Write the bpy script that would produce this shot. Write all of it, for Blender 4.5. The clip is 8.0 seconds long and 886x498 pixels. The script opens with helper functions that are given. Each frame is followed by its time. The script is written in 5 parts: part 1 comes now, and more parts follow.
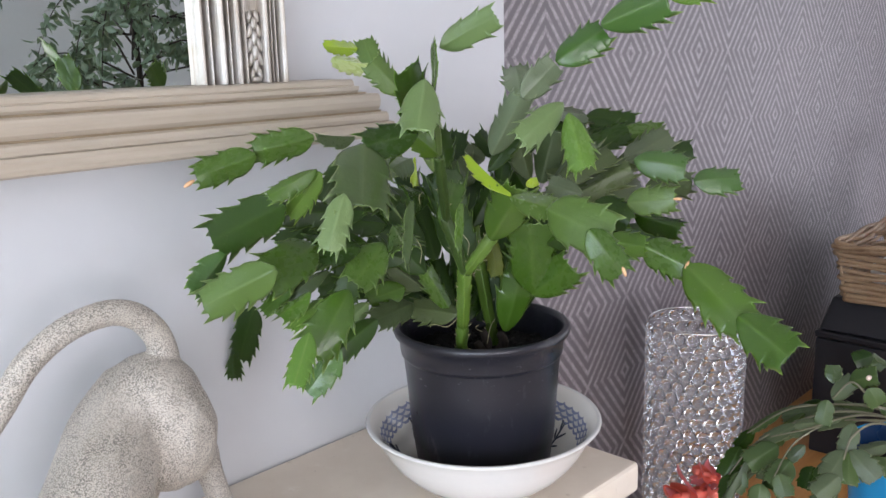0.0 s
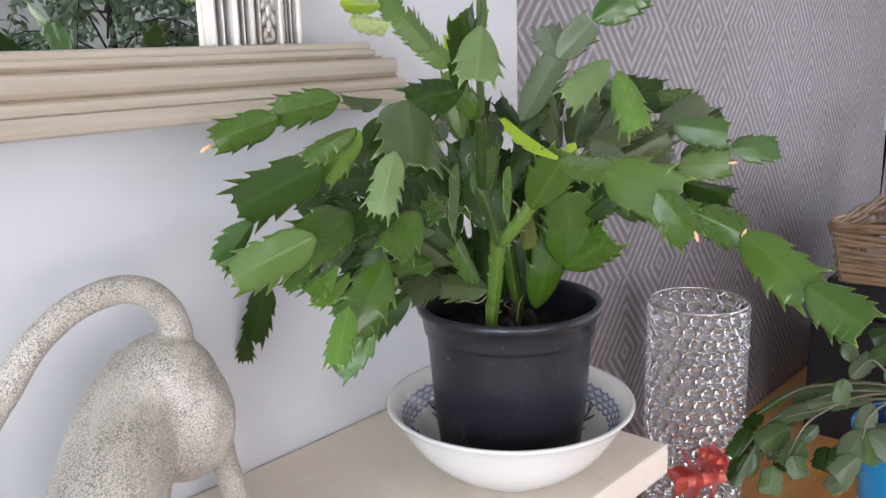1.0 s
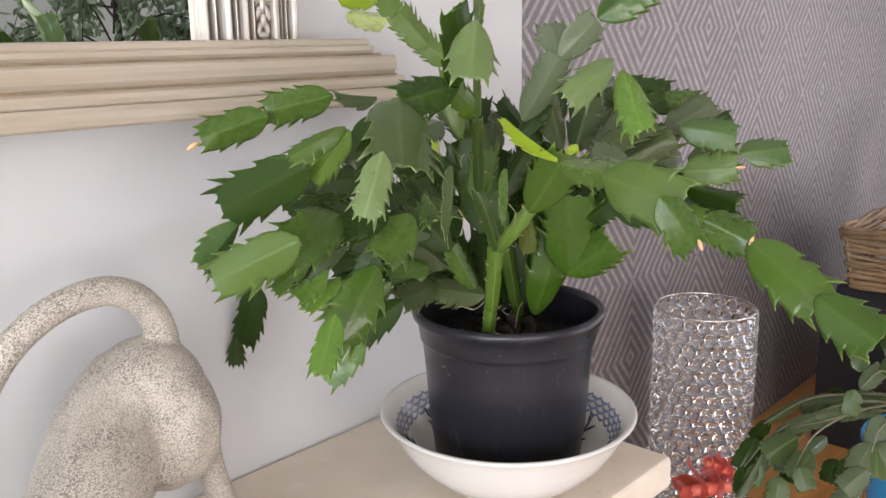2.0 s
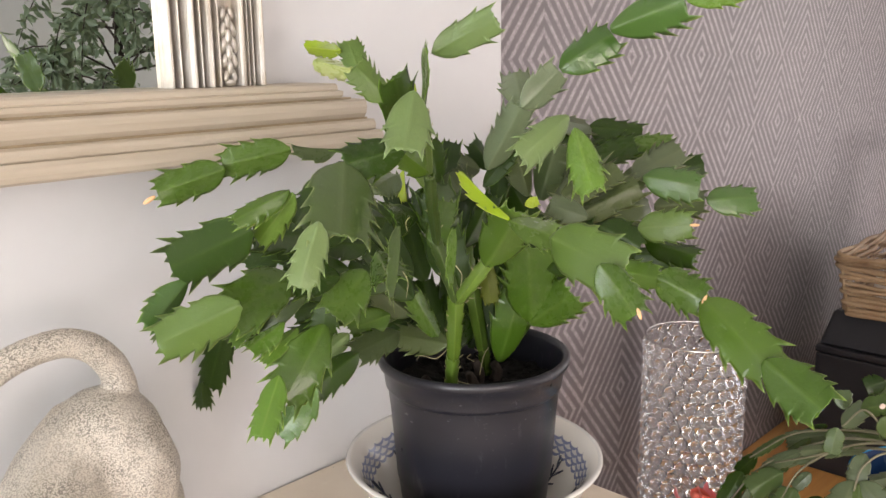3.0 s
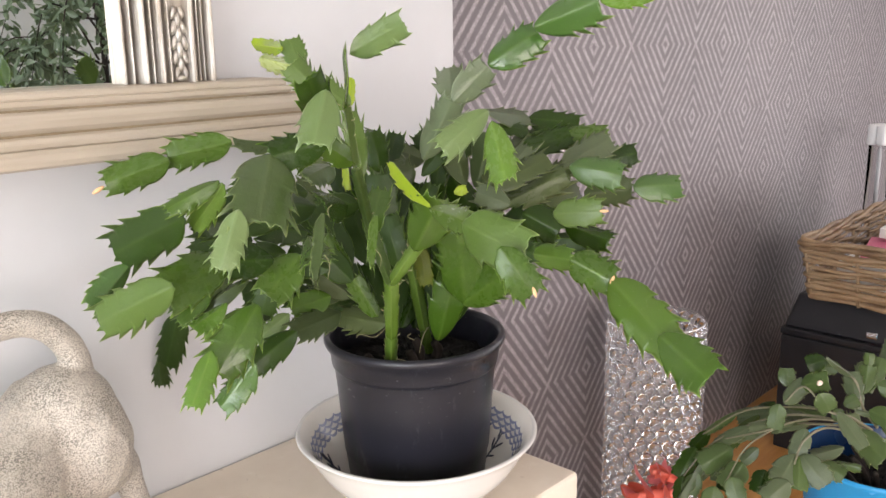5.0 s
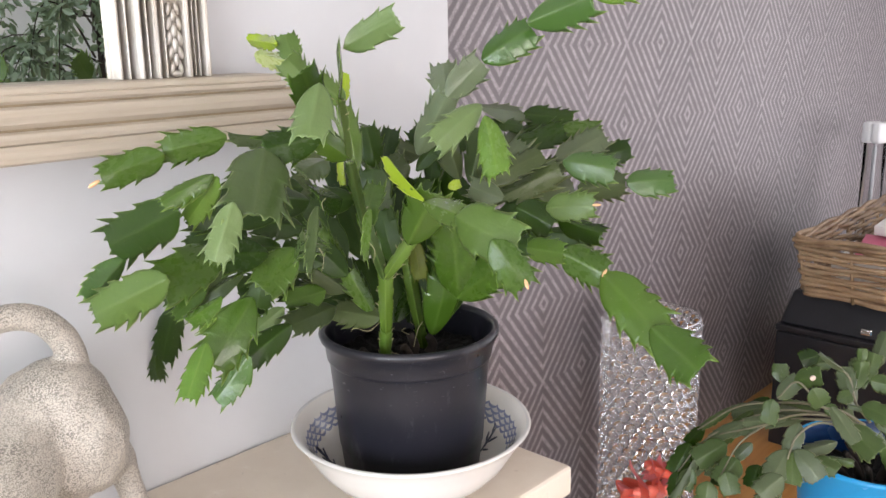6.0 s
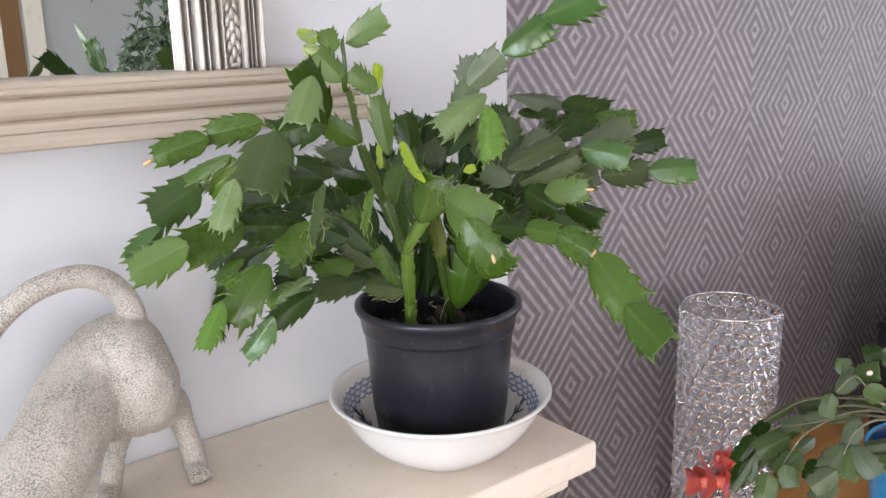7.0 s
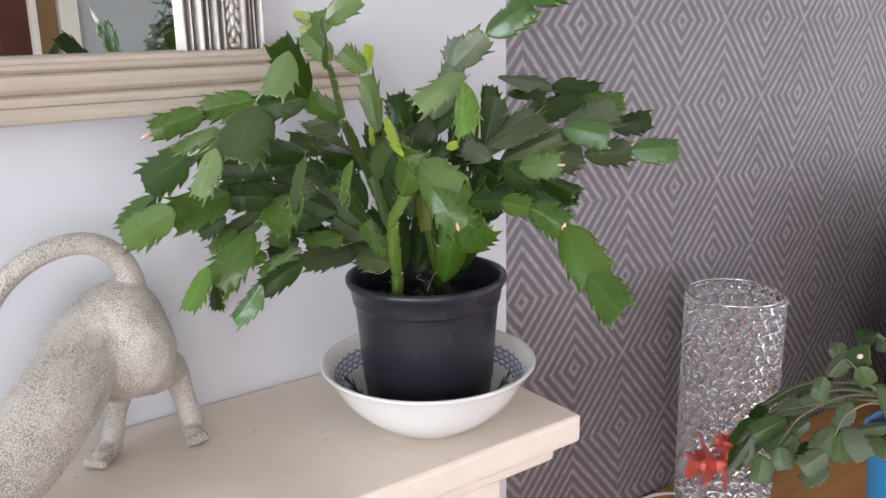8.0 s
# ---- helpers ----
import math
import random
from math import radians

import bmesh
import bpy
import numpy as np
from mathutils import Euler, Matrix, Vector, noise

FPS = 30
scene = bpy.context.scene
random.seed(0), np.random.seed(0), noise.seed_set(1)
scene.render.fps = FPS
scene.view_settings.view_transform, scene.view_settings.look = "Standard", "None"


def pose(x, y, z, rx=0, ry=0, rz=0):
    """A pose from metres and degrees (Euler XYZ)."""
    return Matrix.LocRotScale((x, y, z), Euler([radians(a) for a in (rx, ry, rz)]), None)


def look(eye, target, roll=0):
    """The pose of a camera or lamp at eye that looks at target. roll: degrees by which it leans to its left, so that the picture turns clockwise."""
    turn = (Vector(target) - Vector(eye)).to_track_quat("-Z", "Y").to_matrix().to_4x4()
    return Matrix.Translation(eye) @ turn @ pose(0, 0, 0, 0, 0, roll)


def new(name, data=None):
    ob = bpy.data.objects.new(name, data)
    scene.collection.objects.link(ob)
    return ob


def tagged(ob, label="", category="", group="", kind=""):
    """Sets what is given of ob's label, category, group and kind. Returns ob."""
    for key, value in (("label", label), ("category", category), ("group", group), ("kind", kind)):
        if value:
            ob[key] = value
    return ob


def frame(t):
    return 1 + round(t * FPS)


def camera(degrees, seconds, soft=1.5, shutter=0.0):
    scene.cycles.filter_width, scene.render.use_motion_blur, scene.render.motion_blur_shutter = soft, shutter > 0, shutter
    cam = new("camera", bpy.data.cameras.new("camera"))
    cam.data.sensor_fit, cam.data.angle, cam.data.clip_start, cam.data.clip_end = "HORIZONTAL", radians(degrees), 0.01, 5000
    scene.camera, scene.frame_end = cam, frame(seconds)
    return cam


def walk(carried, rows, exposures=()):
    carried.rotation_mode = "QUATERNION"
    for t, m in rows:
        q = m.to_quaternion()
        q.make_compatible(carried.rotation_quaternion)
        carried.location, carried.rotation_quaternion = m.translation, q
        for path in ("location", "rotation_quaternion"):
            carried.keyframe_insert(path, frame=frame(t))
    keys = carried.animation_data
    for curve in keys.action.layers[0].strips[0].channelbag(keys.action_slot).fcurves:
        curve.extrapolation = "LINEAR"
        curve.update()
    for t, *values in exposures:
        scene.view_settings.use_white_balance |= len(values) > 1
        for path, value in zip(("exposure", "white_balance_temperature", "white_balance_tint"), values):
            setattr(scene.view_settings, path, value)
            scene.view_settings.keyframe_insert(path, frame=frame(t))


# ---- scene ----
cam = camera(53.4, 8.0)
METRES, EYE, TURN = 0.5, 1.58, -46.0
ROWS = [
    (0.0, 0.0, 0.0, 0.0, -0.34, -12.51, 1.54),
    (0.5, -0.0688, 0.0363, -0.0135, -2.14, -12.77, 1.72),
    (1.0, -0.1154, 0.1024, -0.0512, -2.33, -13.34, 1.46),
    (2.5, -0.0594, 0.1587, -0.0311, -1.06, -13.31, 0.75),
    (3.0, 0.0023, 0.1687, 0.0124, -0.78, -12.69, 0.67),
    (3.5, 0.092, 0.1068, 0.0183, -1.03, -12.68, 0.6),
    (4.0, 0.1077, 0.0624, 0.0271, -0.61, -12.85, 0.66),
    (4.5, 0.1158, 0.0607, 0.0313, -0.85, -13.35, 0.79),
    (6.0, 0.1215, 0.0491, 0.0255, -1.27, -13.63, 0.84),
    (6.5, 0.2227, -0.0144, 0.0592, 2.38, -13.89, 1.05),
    (7.0, 0.3634, -0.0715, 0.0352, 7.65, -14.26, 1.32),
    (7.5, 0.4458, -0.1249, 0.0405, 8.88, -14.5, 1.25),
    (8.0, 0.478, -0.1339, 0.0134, 9.9, -14.74, 1.07),
]
EXPOSURES = [(0.0, -0.53, 6350, 10), (1.0, -0.46, 6450, 11), (2.5, -0.40, 7430, 12), (3.5, -0.24, 7730, 12), (4.5, -0.19, 7530, 12), (6.0, -0.22, 6950, 11), (6.5, -0.27, 6780, 11), (8.0, -0.50, 6550, 12)]
path = [(t, pose(0, 0, EYE, 0, 0, TURN) @ pose(METRES * x, METRES * y, METRES * z, 90 + pitch, roll, yaw))
        for t, x, y, z, yaw, pitch, roll in ROWS]
path += [
    (1.2, look((-0.003, 0.094, 1.550), (1.443, 1.396, 1.089), -1.5)),
    (2.3, look((0.034, 0.081, 1.554), (1.460, 1.405, 1.092), -0.7)),
    (4.7, look((0.063, -0.021, 1.595), (1.480, 1.311, 1.129), -0.9)),
    (5.8, look((0.059, -0.017, 1.600), (1.482, 1.306, 1.130), -0.8)),
    (6.2, look((0.065, -0.048, 1.601), (1.483, 1.280, 1.127), -0.7)),
]
walk(cam, sorted(path, key=lambda row: row[0]), EXPOSURES)

# ---- light: an overcast sky through three windows and an added fill opening ----
world = bpy.data.worlds.new("sky")
scene.world = world
world.use_nodes = True
wt = world.node_tree
sky = wt.nodes.new("ShaderNodeTexSky")
sky.sky_type, sky.sun_disc = "NISHITA", False
sky.sun_elevation, sky.sun_rotation = radians(38), radians(215)
wt.nodes["Background"].inputs["Strength"].default_value = 0.12
wt.links.new(sky.outputs[0], wt.nodes["Background"].inputs["Color"])


def lamp(name, m, sx, sy, watts, colour):
    data = bpy.data.lights.new(name, "AREA")
    data.shape, data.size, data.size_y, data.energy, data.color = "RECTANGLE", sx, sy, watts, colour
    ob = new(name, data)
    ob.matrix_world = m
    return tagged(ob, kind="structure")


# ---- room plan, metres ----
WALL_Y, ALCOVE_Y, CORNER_X = 0.836, 1.02, 1.006
X0, X1, Y0, CEIL = -2.6, 4.2, -3.4, 2.45
SHELF = 1.10
BACK_WIN = (-2.4, 0.20, 0.75, 2.36)      # x from, to, z from, to
# Added opening, kept below the mirror's sight line, to brighten the alcove wallpaper
FAR_FILL = (2.50, 4.10, 0.22, 1.04)
SIDE_WIN = (-2.3, 0.35, 0.75, 2.36)       # y from, to, z from, to
END_WIN = (-2.30, 0.55, 0.30, 2.20)
lamp("window_light_back", look((-1.10, Y0 - 0.02, 1.555), (-1.10, 0, 0.9)), 2.55, 1.56, 92, (0.93, 0.87, 0.94))
# Fill lamp for the alcove wall; no such source is known
lamp("window_light_far", look((3.30, Y0 - 0.02, 0.63), (3.1, 0, 0.9)), 1.55, 0.78, 88, (0.865, 0.87, 1.0))
lamp("window_light_side", look((X0 - 0.02, -0.975, 1.555), (0, -0.975, 0.9)), 2.6, 1.56, 147, (0.77, 0.865, 1.0))
lamp("window_light_end", look((X1 + 0.02, -0.875, 1.25), (0, -0.875, 1.0)), 2.80, 1.85, 30, (0.865, 0.87, 1.0))
sun = bpy.data.lights.new("sun", "SUN")
sun.energy, sun.angle, sun.color = 0.8, radians(12), (1.0, 0.96, 0.9)
sun_ob = new("sun", sun)
sun_ob.matrix_world = look((-4, -6, 6), (0, 0, 0.5))
tagged(sun_ob, kind="structure")


# ---- materials ----
class Nodes:
    """A material under construction: add nodes and link them by short calls."""

    def __init__(self, name):
        self.m = bpy.data.materials.new(name)
        self.m.use_nodes = True
        self.t = self.m.node_tree
        self.b = self.t.nodes["Principled BSDF"]
        self.co = None

    def add(self, kind, **props):
        n = self.t.nodes.new(kind)
        for k, v in props.items():
            setattr(n, k, v)
        return n

    def put(self, socket, v):
        if isinstance(v, (int, float, tuple)):
            socket.default_value = v
        elif v is not None:
            self.t.links.new(v, socket)

    def coord(self):
        if self.co is None:
            self.co = self.add("ShaderNodeTexCoord")
        return self.co.outputs["Object"]

    def xyz(self, v=None):
        s = self.add("ShaderNodeSeparateXYZ")
        self.put(s.inputs[0], v if v is not None else self.coord())
        return s.outputs

    def math(self, op, a, b=0.0, c=0.0, clamp=False):
        n = self.add("ShaderNodeMath", operation=op, use_clamp=clamp)
        for i, v in enumerate((a, b, c)):
            self.put(n.inputs[i], v)
        return n.outputs[0]

    def scaled(self, sx, sy, sz):
        n = self.add("ShaderNodeVectorMath", operation="MULTIPLY")
        self.put(n.inputs[0], self.coord())
        n.inputs[1].default_value = (sx, sy, sz)
        return n.outputs[0]

    def noise(self, scale, detail=4.0, rough=0.55, vec=None):
        n = self.add("ShaderNodeTexNoise")
        self.put(n.inputs["Vector"], vec if vec is not None else self.coord())
        n.inputs["Scale"].default_value, n.inputs["Detail"].default_value, n.inputs["Roughness"].default_value = scale, detail, rough
        return n.outputs["Fac"]

    def voronoi(self, scale, vec=None, feature="F1"):
        n = self.add("ShaderNodeTexVoronoi", feature=feature)
        self.put(n.inputs["Vector"], vec if vec is not None else self.coord())
        n.inputs["Scale"].default_value = scale
        return n.outputs["Distance"]

    def ramp(self, fac, *stops):
        n = self.add("ShaderNodeValToRGB")
        e = n.color_ramp.elements
        while len(e) < len(stops):
            e.new(0.5)
        for el, (p, c) in zip(e, stops):
            el.position, el.color = p, (*c, 1) if len(c) == 3 else c
        self.put(n.inputs[0], fac)
        return n.outputs[0]

    def mix(self, fac, a, b, mode="MIX"):
        n = self.add("ShaderNodeMix", data_type="RGBA", blend_type=mode)
        self.put(n.inputs[0], fac)
        for s, v in ((n.inputs[6], a), (n.inputs[7], b)):
            self.put(s, (*v, 1) if isinstance(v, tuple) and len(v) == 3 else v)
        return n.outputs[2]

    def random(self):
        return self.add("ShaderNodeObjectInfo").outputs["Random"]

    def bump(self, height, strength=0.3, distance=0.002):
        n = self.add("ShaderNodeBump")
        n.inputs["Strength"].default_value, n.inputs["Distance"].default_value = strength, distance
        self.put(n.inputs["Height"], height)
        self.put(self.b.inputs["Normal"], n.outputs[0])

    def done(self, colour=None, rough=None, metal=None, **more):
        for key, v in (("Base Color", colour), ("Roughness", rough), ("Metallic", metal), *((k.replace("_", " "), q) for k, q in more.items())):
            if v is not None:
                self.put(self.b.inputs[key], (*v, 1) if isinstance(v, tuple) and len(v) == 3 else v)
        return self.m


def plain(name, colour, rough=0.5, metal=0.0, vary=0.12, scale=9.0, bump=0.1, **more):
    n = Nodes(name)
    c = tuple(max(0.0, q * (1 - vary)) for q in colour), tuple(min(1.0, q * (1 + vary)) for q in colour)
    coarse, fine = n.noise(scale), n.noise(scale * 14, 6)
    f = n.math("ADD", n.math("MULTIPLY", coarse, 0.65), n.math("MULTIPLY", fine, 0.35))
    n.bump(fine, bump, 0.001)
    return n.done(n.ramp(f, (0.3, c[0]), (0.7, c[1])), n.math("ADD", n.math("MULTIPLY", coarse, 0.16), rough - 0.08), metal, **more)


def wallpaper():
    n = Nodes("diamond wallpaper")
    x, _, z = n.xyz()
    wob = n.noise(55, 3)
    u = n.math("DIVIDE", n.math("SUBTRACT", x, 1.345), 0.2935)
    w = n.math("DIVIDE", n.math("SUBTRACT", z, 1.570), 0.350)
    du = n.math("PINGPONG", u, 0.5)
    dw = n.math("PINGPONG", w, 0.5)
    f = n.math("MULTIPLY", n.math("ADD", du, dw), 2.0)
    g = n.math("PINGPONG", f, 1.0)
    g = n.math("ADD", g, n.math("MULTIPLY", n.math("SUBTRACT", wob, 0.5), 0.035))
    s = n.math("MULTIPLY", n.math("COSINE", n.math("MULTIPLY", g, 2 * math.pi * 5.5)), -1.0)
    weave = n.noise(1.0, 2, 0.5, n.scaled(900, 1, 160))
    weave2 = n.noise(1.0, 2, 0.5, n.scaled(120, 1, 700))
    s = n.math("ADD", s, n.math("MULTIPLY", n.math("SUBTRACT", n.math("ADD", weave, weave2), 1.0), 1.3))
    line = n.math("SMOOTH_MIN", n.math("MAXIMUM", n.math("ADD", n.math("MULTIPLY", s, 0.85), 0.24), 0.0), 1.0, 0.2)
    worn = n.ramp(n.noise(70, 5, 0.75), (0.34, (0.42, 0.42, 0.42)), (0.60, (1, 1, 1)))
    grit = n.ramp(n.noise(330, 3, 0.7), (0.36, (0.55, 0.55, 0.55)), (0.62, (1.0, 1.0, 1.0)))
    line = n.math("MULTIPLY", n.math("MULTIPLY", line, worn), grit)
    big = n.noise(2.2, 3)
    dark = n.mix(n.math("ADD", n.math("MULTIPLY", big, 0.5), n.math("MULTIPLY", n.noise(260, 4, 0.7), 0.5)), (0.108, 0.094, 0.100), (0.188, 0.164, 0.172))
    light = n.mix(weave, (0.388, 0.350, 0.358), (0.535, 0.487, 0.494))
    smudge = n.math("ADD", n.math("MULTIPLY", n.noise(7, 4, 0.6), 0.34), n.math("MULTIPLY", n.noise(31, 4, 0.65), 0.30))
    tone = n.math("ADD", smudge, 0.60)
    n.bump(line, 0.25, 0.0006)
    return n.done(n.mix(1.0, n.mix(line, dark, light), tone, "MULTIPLY"), n.math("SUBTRACT", 0.39, n.math("MULTIPLY", line, 0.05)), n.math("MULTIPLY", line, 0.06))


def speckled_stone():
    n = Nodes("speckled stone")
    fine = n.noise(1.0, 2, 0.6, n.scaled(820, 820, 1000))
    mid = n.noise(1.0, 3, 0.65, n.scaled(470, 470, 640))
    big = n.noise(14, 3)
    body = n.ramp(n.math("ADD", n.math("MULTIPLY", mid, 0.5), n.math("MULTIPLY", big, 0.5)), (0.32, (0.47, 0.425, 0.355)), (0.68, (0.71, 0.655, 0.57)))
    speck = n.math("MAXIMUM", n.ramp(fine, (0.51, (0, 0, 0)), (0.58, (1, 1, 1))), n.ramp(mid, (0.53, (0, 0, 0)), (0.58, (1, 1, 1))))
    speck = n.math("MULTIPLY", speck, n.ramp(n.noise(34, 3), (0.35, (0.62, 0.62, 0.62)), (0.60, (1, 1, 1))))
    n.bump(n.math("ADD", fine, n.noise(60, 3)), 0.60, 0.0014)
    return n.done(n.mix(n.math("MULTIPLY", speck, 0.80), body, (0.085, 0.076, 0.064)), 0.42)


def marble():
    n = Nodes("cream marble")
    cloud = n.noise(5, 6, 0.6)
    vein = n.noise(34, 5, 0.7)
    flecks = n.voronoi(26)
    c = n.ramp(cloud, (0.3, (0.68, 0.573, 0.455)), (0.7, (0.80, 0.712, 0.60)))
    c = n.mix(n.ramp(vein, (0.60, (0, 0, 0)), (0.78, (0.6, 0.6, 0.6))), c, (0.86, 0.79, 0.69))
    c = n.mix(n.ramp(flecks, (0.03, (0.55, 0.55, 0.55)), (0.10, (0, 0, 0))), c, (0.42, 0.32, 0.23))
    pits = n.ramp(n.noise(150, 3, 0.6), (0.66, (0, 0, 0)), (0.74, (0.5, 0.5, 0.5)))
    pits = n.math("MULTIPLY", pits, n.ramp(n.noise(9, 3), (0.42, (0, 0, 0)), (0.62, (1, 1, 1))))
    c = n.mix(pits, c, (0.40, 0.33, 0.26))
    stain = n.ramp(n.noise(3.2, 5, 0.7), (0.48, (0, 0, 0)), (0.70, (0.30, 0.30, 0.30)))
    c = n.mix(stain, c, (0.52, 0.41, 0.30))
    n.bump(n.math("ADD", vein, n.math("MULTIPLY", pits, -0.8)), 0.10, 0.0008)
    return n.done(c, n.math("ADD", n.math("MULTIPLY", cloud, 0.2), 0.26))


def leaf_skin(name, dark, light, rib, rough=0.25, blotch=0.35, gloss=0.48):
    n = Nodes(name)
    _, y, _ = n.xyz()
    ay = n.math("ABSOLUTE", y)
    r = n.random()
    base = n.mix(r, dark, light)
    mott = n.noise(5.5, 5, 0.6)
    base = n.mix(n.math("MULTIPLY", mott, blotch), base, light)
    ribm = n.math("SUBTRACT", 1.0, n.math("DIVIDE", ay, 0.07), clamp=True)
    base = n.mix(n.math("MULTIPLY", ribm, 0.10), base, rib)
    edge = n.math("POWER", n.add("ShaderNodeAttribute", attribute_name="rim").outputs["Fac"], 4.5)
    base = n.mix(n.math("MULTIPLY", edge, 0.95), base, tuple(min(1.0, q * 1.7) for q in rib))
    spots = n.ramp(n.noise(34, 2), (0.68, (0, 0, 0)), (0.74, (1, 1, 1)))
    base = n.mix(n.math("MULTIPLY", spots, 0.18), base, (0.42, 0.40, 0.22))
    n.bump(n.math("ADD", n.noise(9, 4), n.math("MULTIPLY", ribm, 0.6)), 0.22, 0.002)
    n.b.inputs["Subsurface Weight"].default_value = 0.0
    sheen = n.ramp(n.math("FRACT", n.math("MULTIPLY", r, 7.31)), (0.25, (0.17, 0.17, 0.17)), (0.55, (0, 0, 0)))
    n.done(base, n.math("SUBTRACT", n.math("ADD", n.math("MULTIPLY", mott, 0.16), rough - 0.05), sheen), Specular_IOR_Level=gloss)
    tr = n.add("ShaderNodeBsdfTranslucent")
    n.put(tr.inputs[0], n.mix(0.45, base, (0.30, 0.50, 0.05)))
    mixer = n.add("ShaderNodeMixShader")
    mixer.inputs[0].default_value = 0.10
    out = n.t.nodes["Material Output"]
    n.t.links.new(n.b.outputs[0], mixer.inputs[1])
    n.t.links.new(tr.outputs[0], mixer.inputs[2])
    n.t.links.new(mixer.outputs[0], out.inputs["Surface"])
    return n.m


def old_gilt():
    n = Nodes("silver gilt")
    a, b = n.noise(30, 5, 0.65), n.noise(6, 3)
    c = n.ramp(n.math("ADD", n.math("MULTIPLY", a, 0.6), n.math("MULTIPLY", b, 0.4)), (0.34, (0.45, 0.39, 0.31)), (0.60, (0.63, 0.60, 0.56)))
    lines = n.noise(1.0, 3, 0.6, n.scaled(420, 60, 5))
    worn = n.ramp(n.noise(1.0, 4, 0.7, n.scaled(260, 40, 4)), (0.50, (0, 0, 0)), (0.66, (0.60, 0.60, 0.60)))
    c = n.mix(worn, c, (0.22, 0.17, 0.11))
    n.bump(n.math("ADD", n.math("MULTIPLY", a, 0.5), lines), 0.40, 0.0012)
    return n.done(c, n.math("ADD", n.math("MULTIPLY", a, 0.25), 0.42), 0.85)


def cream_paint():
    n = Nodes("worn cream paint")
    streak = n.noise(1.0, 4, 0.6, n.scaled(7, 60, 150))
    blot = n.noise(18, 4)
    c = n.ramp(streak, (0.30, (0.415, 0.352, 0.272)), (0.62, (0.460, 0.398, 0.315)))
    c = n.mix(n.ramp(blot, (0.62, (0, 0, 0)), (0.76, (0.8, 0.8, 0.8))), c, (0.50, 0.44, 0.34))
    n.bump(streak, 0.15, 0.0008)
    return n.done(c, 0.42)


def china():
    n = Nodes("white china with blue border")
    x, y, z = n.xyz()
    ang = n.math("ARCTAN2", y, x)
    h = n.math("DIVIDE", z, 0.082)
    k = n.math("MULTIPLY", ang, 46 / (2 * math.pi))
    lines = None
    for row, off in ((0.86, 0.0), (0.80, 0.5), (0.74, 0.0), (0.685, 0.5)):
        kk = n.math("ADD", k, off)
        ar = n.math("SQRT", n.math("ABSOLUTE", n.math("SINE", n.math("MULTIPLY", kk, math.pi))))
        d = n.math("ABSOLUTE", n.math("SUBTRACT", h, n.math("SUBTRACT", row, n.math("MULTIPLY", ar, 0.045))))
        one = n.math("LESS_THAN", d, 0.017)
        lines = one if lines is None else n.math("MAXIMUM", lines, one)
    wash = n.math("MULTIPLY", n.math("LESS_THAN", n.math("ABSOLUTE", n.math("SUBTRACT", h, 0.765)), 0.075), 0.35)
    band = n.math("MAXIMUM", lines, wash)
    c = n.mix(n.math("MULTIPLY", band, 0.8), n.ramp(n.noise(9), (0.3, (0.79, 0.755, 0.685)), (0.7, (0.84, 0.805, 0.74))), (0.075, 0.115, 0.30))
    return n.done(c, 0.14, Coat_Weight=0.4, Coat_Roughness=0.08)


def pine():
    n = Nodes("orange pine")
    g = n.noise(1.0, 5, 0.6, n.scaled(2.5, 40, 40))
    c = n.ramp(g, (0.3, (0.47, 0.205, 0.055)), (0.7, (0.62, 0.315, 0.10)))
    n.bump(g, 0.12, 0.001)
    return n.done(c, 0.36)


def black_pot():
    n = Nodes("black nursery plastic")
    _, _, z = n.xyz()
    scuff = n.noise(1.0, 5, 0.7, n.scaled(70, 70, 26))
    mottle = n.noise(16, 4)
    m = n.math("MULTIPLY", n.ramp(scuff, (0.60, (0, 0, 0)), (0.72, (1, 1, 1))), 0.55)
    c = n.mix(mottle, (0.003, 0.004, 0.006), (0.007, 0.008, 0.013))
    # Lighter grey above about 6 cm, darker below, with an uneven edge
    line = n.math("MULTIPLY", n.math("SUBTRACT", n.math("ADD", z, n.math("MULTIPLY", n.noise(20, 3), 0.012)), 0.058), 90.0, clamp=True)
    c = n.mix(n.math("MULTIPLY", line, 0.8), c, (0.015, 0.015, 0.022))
    c = n.mix(n.math("MULTIPLY", m, 0.75), c, (0.12, 0.12, 0.13))
    chips = n.math("MULTIPLY", n.ramp(n.noise(1.0, 2, 0.5, n.scaled(150, 150, 320)), (0.68, (0, 0, 0)), (0.75, (0.6, 0.6, 0.6))), n.math("MULTIPLY", n.math("SUBTRACT", z, 0.10), 30.0, clamp=True))
    c = n.mix(n.math("MULTIPLY", chips, 0.75), c, (0.25, 0.25, 0.26))
    n.bump(n.noise(40, 3), 0.08, 0.001)
    return n.done(c, n.math("ADD", n.math("MULTIPLY", mottle, 0.16), 0.22), Specular_IOR_Level=0.56)


def glass(name, rough=0.0, tint=(1, 1, 1), ior=1.5):
    n = Nodes(name)
    n.bump(n.noise(40, 2), 0.05, 0.001)
    return n.done(tint, rough, 0.0, Transmission_Weight=1.0, IOR=ior)


M_WALLPAPER, M_STONE, M_MARBLE, M_GILT, M_CREAM = wallpaper(), speckled_stone(), marble(), old_gilt(), cream_paint()
M_CHINA, M_PINE, M_POT = china(), pine(), black_pot()
M_CHINA_PLAIN = plain("white glazed china", (0.70, 0.685, 0.655), 0.16, vary=0.03, scale=9, bump=0.02)
